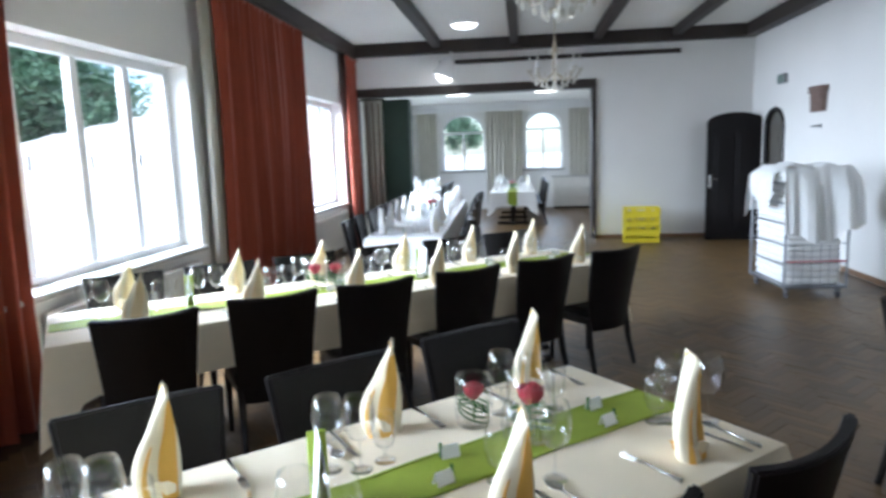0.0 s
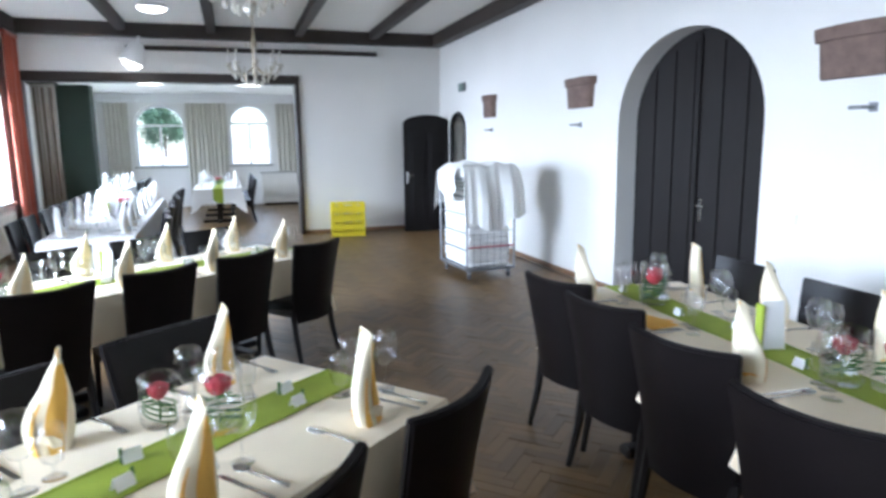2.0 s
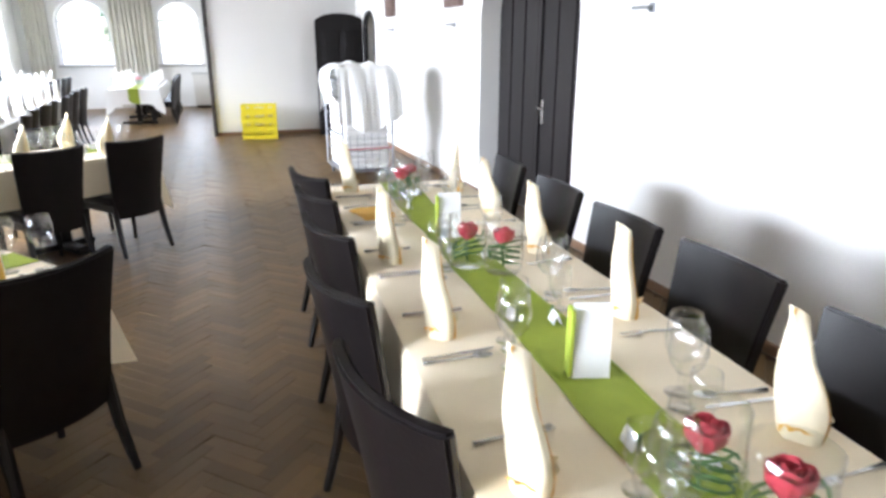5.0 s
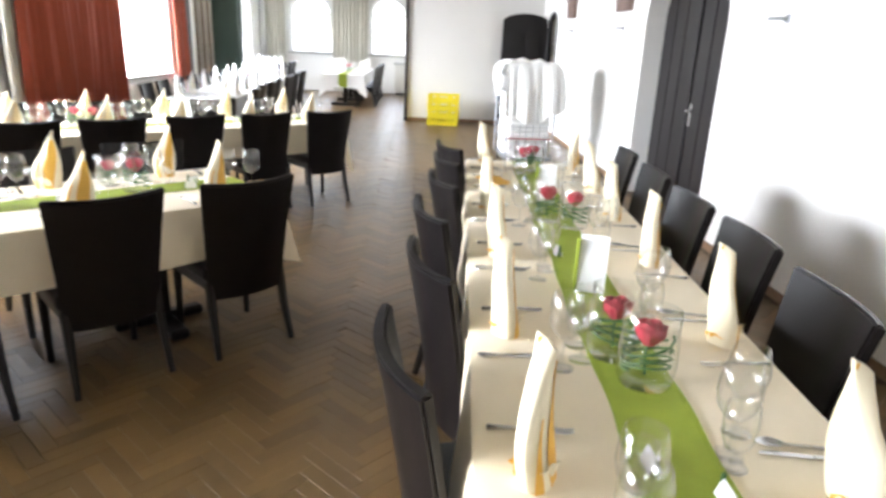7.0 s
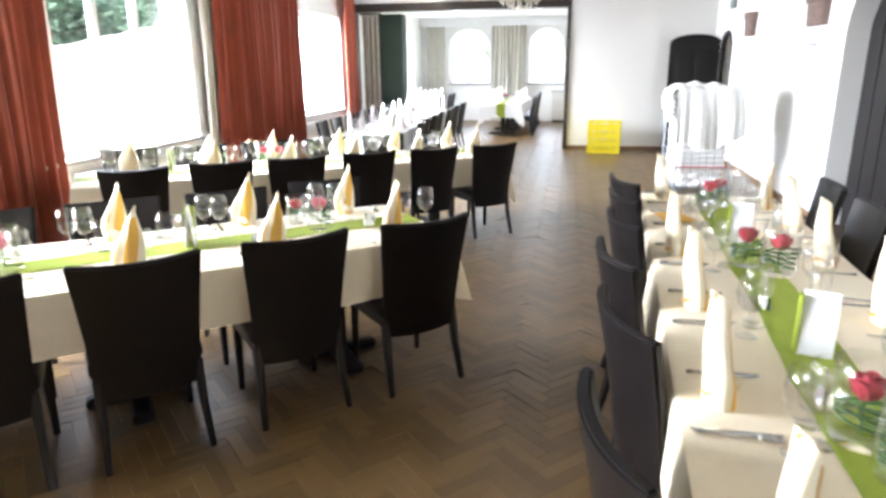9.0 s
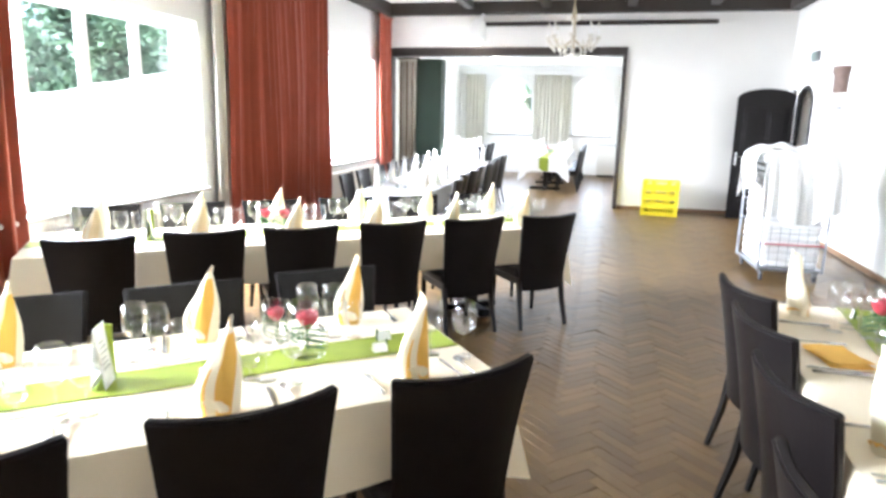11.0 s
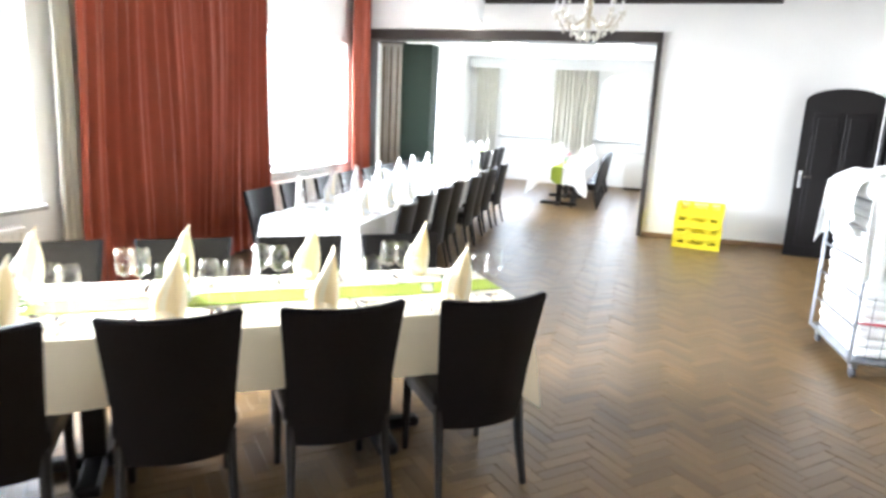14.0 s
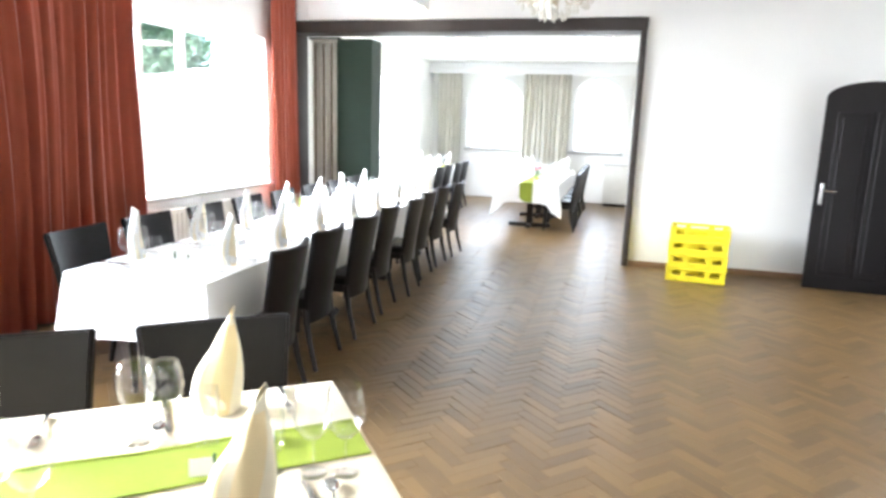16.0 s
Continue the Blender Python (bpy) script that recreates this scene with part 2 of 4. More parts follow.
def wall_mesh(u0, u1, z0, z1, thick, openings):
    """A wall along x with its face at y = 0 and its back at y = thick; openings (a, b, bottom, top, arch rise)."""
    b = bmesh.new()
    us = sorted({u0, u1, *[o[0] for o in openings], *[o[1] for o in openings]})
    zs = sorted({z0, z1, *[o[2] for o in openings], *[o[3] for o in openings]})

    def solid(i, j):
        if not (0 <= i < len(us) - 1 and 0 <= j < len(zs) - 1):
            return False
        cu, cz = (us[i] + us[i + 1]) / 2, (zs[j] + zs[j + 1]) / 2
        return not any(o[0] < cu < o[1] and o[2] < cz < o[3] for o in openings)

    def quad(*p):
        b.faces.new([b.verts.new(q) for q in p])

    for i in range(len(us) - 1):
        for j in range(len(zs) - 1):
            if not solid(i, j):
                continue
            a, c, lo, hi, t = us[i], us[i + 1], zs[j], zs[j + 1], thick
            quad((a, 0, lo), (c, 0, lo), (c, 0, hi), (a, 0, hi))
            quad((c, t, lo), (a, t, lo), (a, t, hi), (c, t, hi))
            if not solid(i - 1, j):
                quad((a, t, lo), (a, 0, lo), (a, 0, hi), (a, t, hi))
            if not solid(i + 1, j):
                quad((c, 0, lo), (c, t, lo), (c, t, hi), (c, 0, hi))
            if not solid(i, j - 1):
                quad((a, t, lo), (c, t, lo), (c, 0, lo), (a, 0, lo))
            if not solid(i, j + 1):
                quad((a, 0, hi), (c, 0, hi), (c, t, hi), (a, t, hi))
    for a, c, lo, hi, rise in openings:
        if rise <= 0:
            continue
        n, mid, half = 20, (a + c) / 2, (c - a) / 2
        arc = [(mid - half * math.cos(math.pi * k / n), hi - rise + (rise - 0.004) * math.sin(math.pi * k / n)) for k in range(n + 1)]
        for (p, pz), (q, qz) in zip(arc, arc[1:]):
            quad((p, 0, pz), (q, 0, qz), (q, 0, hi), (p, 0, hi))
            quad((q, thick, qz), (p, thick, pz), (p, thick, hi), (q, thick, hi))
            quad((p, thick, pz), (q, thick, qz), (q, 0, qz), (p, 0, pz))
    bmesh.ops.remove_doubles(b, verts=b.verts[:], dist=0.0005)
    bmesh.ops.recalc_face_normals(b, faces=b.faces[:])
    return b


def arch_panel(w, h, rise, t, n=16):
    """A door-shaped slab: x 0..w, y 0..t, with an arched head."""
    b = bmesh.new()
    pts = [(0, 0), (w, 0)]
    pts += [(w / 2 + w / 2 * math.cos(math.pi * k / n), h - rise + rise * math.sin(math.pi * k / n)) for k in range(n + 1)]
    f = b.faces.new([b.verts.new((x, 0, z)) for x, z in pts])
    r = bmesh.ops.extrude_face_region(b, geom=[f])
    bmesh.ops.translate(b, vec=(0, t, 0), verts=[v for v in r["geom"] if isinstance(v, bmesh.types.BMVert)])
    bmesh.ops.recalc_face_normals(b, faces=b.faces[:])
    return b


# ---- large structure ----
XL, XR, YB, YF, ZC = -4.05, 3.05, -3.0, 12.9, 3.6
Y2, X2, Z2 = 19.75, 1.3, 2.98
left_m = Matrix.Translation((XL, 0, 0)) @ Matrix.Rotation(radians(90), 4, "Z")
WINDOWS = [(-0.9, 2.75, 0.82, 2.5), (4.35, 6.98, 0.82, 2.53), (9.75, 12.35, 0.82, 2.55), (14.1, 18.6, 0.9, 2.55)]
tagged(part("wall_left", wall_mesh(YB, Y2 + 0.3, -0.1, ZC, 0.35, [(*w, 0) for w in WINDOWS]), M_WALL, m=left_m), "white plastered window wall of the dining hall", "wall", kind="structure")
right_m = Matrix.Translation((XR, 0, 0)) @ Matrix.Rotation(radians(-90), 4, "Z")
tagged(part("wall_right", wall_mesh(-YF - 0.3, -YB, -0.1, ZC, 0.4, [(-12.33, -11.5, -0.1, 2.17, 0.3), (-6.85, -4.88, -0.1, 2.62, 0.82)]), M_WALL, m=right_m), "white rough plaster wall with arched doorways", "wall", kind="structure")
tagged(part("wall_far", wall_mesh(XL, XR + 0.4, -0.1, ZC, 0.3, [(-3.96, 0.37, -0.1, 2.80, 0)]), M_WALL, m=Matrix.Translation((0, YF, 0))), "white plastered wall with a wide opening", "wall", kind="structure")
tagged(part("wall_back", box(XL, XR, YB - 0.3, YB, -0.1, ZC), M_WALL), "plain white plastered wall", "wall", kind="structure")
tagged(part("wall_annex_right", box(X2, X2 + 0.3, YF + 0.3, Y2, -0.1, Z2 + 0.1), M_WALL), "plain white wall of the annex room", "wall", kind="structure")
tagged(part("wall_annex_far", wall_mesh(XL, X2 + 0.3, -0.1, Z2 + 0.1, 0.3, [(-3.2, -1.94, 1.1, 2.72, 0.55), (-0.83, 0.25, 1.1, 2.72, 0.5)]), M_WALL, m=Matrix.Translation((0, Y2, 0))), "white annex wall with two arched windows", "wall", kind="structure")
tagged(part("wall_corridor", box(4.6, 4.8, 9.5, 13.6, -0.1, 2.7), M_WALL), "plain corridor wall behind the arched doorway", "wall", kind="structure")
tagged(part("wall_corridor", box(3.45, 4.6, 9.4, 9.6, -0.1, 2.7), M_WALL), "plain corridor wall behind the arched doorway", "wall", kind="structure")
tagged(part("wall_corridor", box(3.45, 4.6, 13.4, 13.6, -0.1, 2.7), M_WALL), "plain corridor wall behind the arched doorway", "wall", kind="structure")
tagged(part("ceiling_corridor", box(3.4, 4.8, 9.4, 13.6, 2.7, 2.8), M_CEIL), "plain corridor ceiling", "ceiling", kind="structure")
tagged(part("ceiling", box(XL - 0.35, XR + 0.4, YB - 0.3, YF + 0.3, ZC, ZC + 0.2), M_CEIL), "off-white plastered ceiling between dark beams", "ceiling", kind="structure")
tagged(part("ceiling_annex", box(XL - 0.35, X2 + 0.3, YF + 0.3, Y2 + 0.3, Z2, Z2 + 0.2), M_CEIL), "white ceiling of the annex room", "ceiling", kind="structure")
floor = tagged(part("floor", box(XL - 0.3, 4.8, YB - 0.3, Y2 + 0.3, -0.12, -0.009), M_JOINT), "oak herringbone parquet floor", "floor", kind="structure")

for x in (-2.37, -1.01, 0.42, 1.73):
    tagged(part("ceiling_beam", box(x - 0.075, x + 0.075, YB, YF - 0.2, 3.47, ZC + 0.01, 0.012), M_BEAM), "dark-stained wooden ceiling beam", "beam", "ceiling beams", "structure")
for a in ((XL, XL + 0.2, YB, YF - 0.2), (XR - 0.2, XR, YB, YF - 0.2), (XL, XR, YF - 0.2, YF)):
    tagged(part("edge_beam", box(*a, 3.39, ZC + 0.012, 0.012), M_BEAM), "dark-stained perimeter ceiling beam", "beam", "ceiling beams", "structure")
tagged(part("trim", box(-2.35, 1.83, YF - 0.05, YF, 3.2, 3.27, 0.006), M_BEAM), "dark wooden wall rail above the opening", "trim", kind="structure")

opening = thing("opening_frame", "dark wooden frame of the wide wall opening", "frame", Matrix.Translation((0, YF, 0)), kind="structure")
part("header", box(-4.04, 0.41, -0.04, 0.34, 2.69, 2.835, 0.01), M_BEAM, opening)
part("jamb", box(0.335, 0.405, -0.04, 0.34, 0, 2.69, 0.008), M_BEAM, opening)
part("jamb", box(-4.0, -3.93, -0.04, 0.34, 0, 2.69, 0.008), M_BEAM, opening)
for a in ((XR - 0.018, XR, 6.85, 11.5), (XR - 0.018, XR, YB, 4.88), (0.41, XR, YF - 0.018, YF), (XL, XL + 0.018, YB, YF)):
    tagged(part("baseboard", box(*a, 0, 0.07, 0.004), M_SKIRT), "brown wooden skirting board", "baseboard", kind="structure")


def window_unit(name, y0, y1, z0, z1, n, label):
    """A white window in the left wall, with its frame, mullions and panes."""
    w = thing(name, label, "window", Matrix.Translation((XL - 0.24, 0, 0)), kind="structure")
    fr = box(-0.04, 0.04, y0, y0 + 0.07, z0, z1, 0.008)
    box(-0.04, 0.04, y1 - 0.07, y1, z0, z1, 0.008, fr)
    box(-0.04, 0.04, y0 + 0.07, y1 - 0.07, z1 - 0.08, z1, 0.008, fr)
    box(-0.04, 0.04, y0 + 0.07, y1 - 0.07, z0, z0 + 0.07, 0.008, fr)
    part("window_frame", fr, M_FRAME, w)
    step = (y1 - y0) / n
    for k in range(1, n):
        part("mullion", box(-0.035, 0.035, y0 + k * step - 0.045, y0 + k * step + 0.045, z0 + 0.07, z1 - 0.08, 0.008), M_FRAME, w)
    for k in range(n):
        g = part("pane", box(-0.006, 0.006, y0 + k * step + 0.05, y0 + (k + 1) * step - 0.05, z0 + 0.06, z1 - 0.07), M_PANE, w)
        g.visible_shadow = False
    for k in range(n):
        part("window_handle", box(0.036, 0.06, y0 + k * step + 0.062, y0 + k * step + 0.078, (z0 + z1) / 2 - 0.07, (z0 + z1) / 2 + 0.05, 0.003), M_CHROME, w, "metal window handle")
    part("window_sill", box(-0.02, 0.30, y0 - 0.03, y1 + 0.03, z0 - 0.04, z0 + 0.003, 0.01), M_SILL, w)
    return w


window_unit("window_1", *WINDOWS[0], 5, "wide white-framed window with stone sill")
window_unit("window_2", *WINDOWS[1], 4, "wide white-framed window with stone sill")
window_unit("window_3", *WINDOWS[2], 4, "wide white-framed window with stone sill")
window_unit("window_4", *WINDOWS[3], 5, "wide white-framed annex window")


def arched_window(name, x0, x1, z0, z1, rise):
    w = thing(name, "arched white annex window with glazing bars", "window", Matrix.Translation((0, Y2 + 0.16, 0)), kind="structure")
    mid, half = (x0 + x1) / 2, (x1 - x0) / 2 - 0.03
    pts = [(x0 + 0.03, 0, z0), (x0 + 0.03, 0, z1 - rise)] + [(mid - half * math.cos(math.pi * k / 14), 0, z1 - rise + (rise - 0.03) * math.sin(math.pi * k / 14)) for k in range(1, 14)] + [(x1 - 0.03, 0, z1 - rise), (x1 - 0.03, 0, z0), (x0 + 0.03, 0, z0)]
    part("window_frame", tube(pts, 0.04, 6), M_FRAME, w)
    part("transom", box(x0, x1, -0.025, 0.025, z1 - rise - 0.03, z1 - rise + 0.03, 0.006), M_FRAME, w)
    part("mullion", box(mid - 0.025, mid + 0.025, -0.022, 0.022, z0, z1 - rise, 0.006), M_FRAME, w)
    g = part("pane", box(x0, x1, -0.004, 0.004, z0, z1 - 0.02), M_PANE, w)
    g.visible_shadow = False
    part("window_sill", box(x0 - 0.05, x1 + 0.05, -0.22, 0.0, z0 - 0.05, z0 + 0.003, 0.01), M_SILL, w)


arched_window("window_5", -3.2, -1.94, 1.1, 2.72, 0.55)
arched_window("window_6", -0.83, 0.25, 1.1, 2.72, 0.5)


# ---- doors ----
def lever(parent, x, y, z, side=-1, flip=1):
    h = part("door_handle", box(x - 0.022, x + 0.022, y + side * 0.008, y, z - 0.11, z + 0.11, 0.003), M_CHROME, parent, "chrome door handle plate")
    part("lever", tube([(x, y, z + 0.04), (x, y + side * 0.05, z + 0.04), (x + flip * 0.02, y + side * 0.058, z + 0.04), (x + flip * 0.12, y + side * 0.055, z + 0.035)], 0.010, 8), M_CHROME, h)


def curved_board(s, a, c, y0, y1, lo, gap):
    """A board from x = a to c whose head follows the door's arch."""
    b = bmesh.new()
    pts = [(s * a, lo), (s * c, lo)]
    for k in range(13):
        x = c + (a - c) * k / 12
        pts.append((s * x, 1.8 + 0.78 * math.sqrt(max(0.0, 1 - (x / 0.94) ** 2)) - gap))
    f = b.faces.new([b.verts.new((x, y0, z)) for x, z in pts])
    r = bmesh.ops.extrude_face_region(b, geom=[f])
    bmesh.ops.translate(b, vec=(0, y1 - y0, 0), verts=[v for v in r["geom"] if isinstance(v, bmesh.types.BMVert)])
    bmesh.ops.recalc_face_normals(b, faces=b.faces[:])
    return b


def double_door():
    d = thing("door_1", "closed dark-stained arched wooden double door", "door", Matrix.Translation((XR + 0.2, 5.865, 0)) @ Matrix.Rotation(radians(-90), 4, "Z"), kind="structure")
    slab = arch_panel(2.1, 2.68, 0.85, 0.05)
    bmesh.ops.translate(slab, vec=(-1.05, 0.03, 0), verts=slab.verts[:])
    part("door_backing", slab, M_DARK, d)
    for s in (-1, 1):
        leaf = part("door_leaf", curved_board(s, 0.006, 0.93, 0.0, 0.03, 0.01, 0.0), M_DARK, d)
        for a, c in ((0.06, 0.31), (0.335, 0.60), (0.625, 0.89)):
            part("board", curved_board(s, a, c, -0.014, 0.002, 0.12, 0.07), M_DARK, leaf)
    part("cover_strip", box(-0.03, 0.03, -0.03, 0.0, 0.02, 2.54, 0.006), M_DARK, d)
    lever(d, 0.09, -0.012, 1.0, -1, 1)


def open_leaf():
    d = thing("door_2", "dark arched wooden door leaf standing open against the wall", "door", Matrix.Translation((2.2, 12.50, 0)) @ Matrix.Rotation(radians(-5), 4, "Z"), kind="structure")
    part("door_leaf", arch_panel(0.88, 2.14, 0.16, 0.045), M_DARK, d)
    for a, c in ((0.11, 0.42), (0.46, 0.77)):
        part("panel", box(a, c, -0.010, 0.002, 0.14, 1.84, 0.009), M_DARK, d)
        part("panel_field", box(a + 0.05, c - 0.05, -0.018, -0.008, 0.20, 1.78, 0.007), M_DARK, d)
    lever(d, 0.06, 0.0, 1.0, -1, 1)


double_door()
open_leaf()
lining = thing("doorway_lining", "dark wooden lining of the small arched doorway", "frame", Matrix.Translation((XR - 0.01, 0, 0)), kind="structure")
arc = [(0.03, 11.53, 0), (0.03, 11.53, 1.86)] + [(0.03, 11.915 - 0.385 * math.cos(math.pi * k / 14), 1.86 + 0.28 * math.sin(math.pi * k / 14)) for k in range(1, 14)] + [(0.03, 12.30, 1.86), (0.03, 12.30, 0)]
part("arch_trim", tube(arc, 0.045, 6), M_DARK, lining)


# ---- curtains ----
def curtain(y0, y1, z0, z1, folds, depth, mat, label, x=-3.9, seed=0, group="curtains"):
    rnd = random.Random(seed)
    ph = [rnd.uniform(0, 6.28) for _ in range(4)]

    def f(u, v):
        a = u * folds * 2 * math.pi
        s = (0.75 + 0.25 * v)
        w = depth * (math.sin(a + 0.6 * math.sin(a * 0.37 + ph[0])) * s + 0.35 * math.sin(2.3 * a + ph[1] + v))
        y = y0 + (y1 - y0) * (u + 0.012 * math.sin(v * 5 + ph[2] + u * 9))
        return (w + 0.02 * math.sin(v * 3 + ph[3]), y, z1 + (z0 - z1) * v)

    c = thing("curtain", label, "curtain", Matrix.Translation((x, 0, 0)), group)
    part("drape", sheet(int(folds * 14), 10, f, 0.003), mat, c, smooth=True)
    part("heading", box(-depth, depth * 0.6, y0, y1, z1 - 0.03, z1 + 0.02, 0.006), mat, c)
    part("curtain_rail", box(-0.02, 0.02, y0 - 0.05, y1 + 0.05, z1 + 0.02, z1 + 0.05, 0.004), M_BEAM, c)
    return c


curtain(2.9, 4.62, 0.012, 3.33, 11, 0.045, M_CURTAIN, "floor-length rust-red curtain hanging beside a window", x=-3.96, seed=1)
curtain(7.25, 9.88, 0.012, 3.33, 17, 0.05, M_CURTAIN, "wide floor-length rust-red curtain between two windows", seed=2)
curtain(12.2, 12.82, 0.012, 3.33, 5, 0.045, M_CURTAIN, "narrow floor-length rust-red curtain in the room corner", x=-3.88, seed=3)
curtain(7.08, 7.25, 0.3, 3.30, 3, 0.03, M_GREYCURTAIN, "narrow beige inner curtain beside the rust-red one", x=-3.95, seed=4)


def far_curtain(x0, x1, y, z0, z1, folds, mat, label, seed):
    c = curtain(0, x1 - x0, z0, z1, folds, 0.04, mat, label, 0, seed, "annex curtains")
    c.matrix_basis = Matrix.Translation((x1, y, 0)) @ Matrix.Rotation(radians(90), 4, "Z")
    return c


far_curtain(-3.85, -3.3, 19.55, 0.012, 2.85, 5, M_GREYCURTAIN, "beige curtain beside an arched window", 5)
far_curtain(-1.9, -0.88, 19.55, 0.012, 2.85, 9, M_GREYCURTAIN, "beige curtain between the arched windows", 6)
far_curtain(0.42, 1.2, 19.55, 0.012, 2.85, 6, M_GREYCURTAIN, "beige curtain beside an arched window", 7)
far_curtain(-3.88, -3.52, 13.29, 0.012, 2.64, 4, M_GREYCURTAIN, "narrow pale curtain with brown stripes", 8)
for x in (-3.82, -3.70, -3.58):
    tagged(part("curtain_stripe", box(x - 0.012, x + 0.012, 13.225, 13.235, 0.06, 2.6, 0.003), M_STRIPE), "brown stripe band hanging on the pale curtain", "curtain", "curtain stripes")
fold = thing("folding_partition", "dark green folded partition panel beside the opening", "partition", Matrix.Translation((-3.26, 13.24, 0)))
for k in range(4):
    part("panel", box(-0.25, 0.25, 0.09 * k, 0.09 * k + 0.07, 0.02, 2.66, 0.008), M_DGREEN, fold)


pelmet = thing("curtain_pelmet", "white grooved pelmet board above the annex curtains", "pelmet", Matrix.Translation((0, Y2, 0)), kind="structure")
for k in range(4):
    part("slat", box(XL, X2, -0.30 + 0.03 * (k % 2), -0.26 + 0.03 * (k % 2), 2.74 + 0.06 * k, 2.795 + 0.06 * k, 0.006), M_FRAME, pelmet)


# ---- radiators under the windows ----
def radiator(y0, y1, x=XL + 0.03):
    r = thing("radiator", "cream ribbed radiator below the window sill", "radiator", Matrix.Translation((x, 0, 0)), "radiators")
    part("body", box(0.0, 0.09, y0, y1, 0.14, 0.70, 0.01), M_RAD, r)
    rib = finish(box(0.088, 0.102, -0.022, 0.022, 0.18, 0.66, 0.006), M_RAD)
    n = int((y1 - y0) / 0.07)
    for k in range(n):
        same("rib", rib, r, Matrix.Translation((0, y0 + (k + 0.5) * (y1 - y0) / n, 0)))
    for y in (y0 + 0.2, y1 - 0.2):
        part("foot", box(0.02, 0.07, y - 0.02, y + 0.02, 0, 0.15, 0.004), M_RAD, r)


radiator(4.75, 6.75)
radiator(10.1, 12.0)


# ---- tables ----
def wavy_cloth(name, L, W, z, drop, mat, label, m, seed, group, ear=0.10):
    """A cloth over a table: flat top with rounded edge and a hanging skirt with soft folds."""
    rnd = random.Random(seed)
    ph = [rnd.uniform(0, 6.28) for _ in range(6)]
    b = bmesh.new()
    r = 0.03
    per = []
    def side(p, q, cnt):
        for k in range(cnt):
            per.append((p[0] + (q[0] - p[0]) * k / cnt, p[1] + (q[1] - p[1]) * k / cnt))
    hl, hw = L / 2, W / 2
    side((-hl, -hw), (hl, -hw), int(L / 0.07))
    side((hl, -hw), (hl, hw), int(W / 0.07))
    side((hl, hw), (-hl, hw), int(L / 0.07))
    side((-hl, hw), (-hl, -hw), int(W / 0.07))
    rings = []
    for step in range(9):
        ring = []
        for i, (x, y) in enumerate(per):
            nx = (1 if x > hl - 1e-6 else -1 if x < -hl + 1e-6 else 0)
            ny = (1 if y > hw - 1e-6 else -1 if y < -hw + 1e-6 else 0)
            ln = math.hypot(nx, ny) or 1
            nx, ny = nx / ln, ny / ln
            corner = max(0, 1 - min(abs(hl - abs(x)), 9) / 0.16) * max(0, 1 - min(abs(hw - abs(y)), 9) / 0.16)
            if step == 0:
                px, py, pz = x * (1 - 0.02 / hl), y * (1 - 0.02 / hw), z
            elif step == 1:
                px, py, pz = x + nx * 0.002, y + ny * 0.002, z - 0.004
            else:
                v = (step - 1) / 7
                wave = 0.012 * math.sin(i * 0.55 + ph[0]) + 0.008 * math.sin(i * 0.23 + ph[1])
                out = 0.008 + v * (0.018 + wave) + corner * 0.07 * v
                low = drop + corner * ear + 0.008 * math.sin(i * 0.31 + ph[2])
                px, py, pz = x + nx * out, y + ny * out, z - 0.006 - v * low
            ring.append(b.verts.new((px, py, pz)))
        rings.append(ring)
    for p, q in zip(rings, rings[1:]):
        for i in range(len(p)):
            j = (i + 1) % len(p)
            b.faces.new((p[i], q[i], q[j], p[j]))
    b.faces.new(rings[0])
    bmesh.ops.recalc_face_normals(b, faces=b.faces[:])
    ob = part(name, b, mat, m=m, smooth=True)
    return tagged(ob, label, "tablecloth", group)


def table(L, W, m, mat, cloth_label, seed, drop=0.27, units=3, ear=0.10):
    z = 0.757
    step = L / units
    for k in range(units):
        t = thing("dining_table", "dark wooden dining table hidden under a tablecloth", "table", m @ Matrix.Translation((-L / 2 + (k + 0.5) * step, 0, 0)), "dining tables")
        part("tabletop", box(-step / 2 + 0.003, step / 2 - 0.003, -W / 2 + 0.004, W / 2 - 0.004, 0.715, z - 0.008, 0.004), M_TABLEWOOD, t)
        part("pedestal", box(-0.05, 0.05, -0.05, 0.05, 0.06, 0.715, 0.008), M_LEG, t)
        part("foot", box(-0.05, 0.05, -W * 0.36, W * 0.36, 0.0, 0.06, 0.015), M_LEG, t)
        part("foot", box(-0.24, 0.24, -0.04, 0.04, 0.0, 0.055, 0.015), M_LEG, t)
    wavy_cloth("tablecloth", L, W, z, drop, mat, cloth_label, m, seed, "tablecloths", ear)


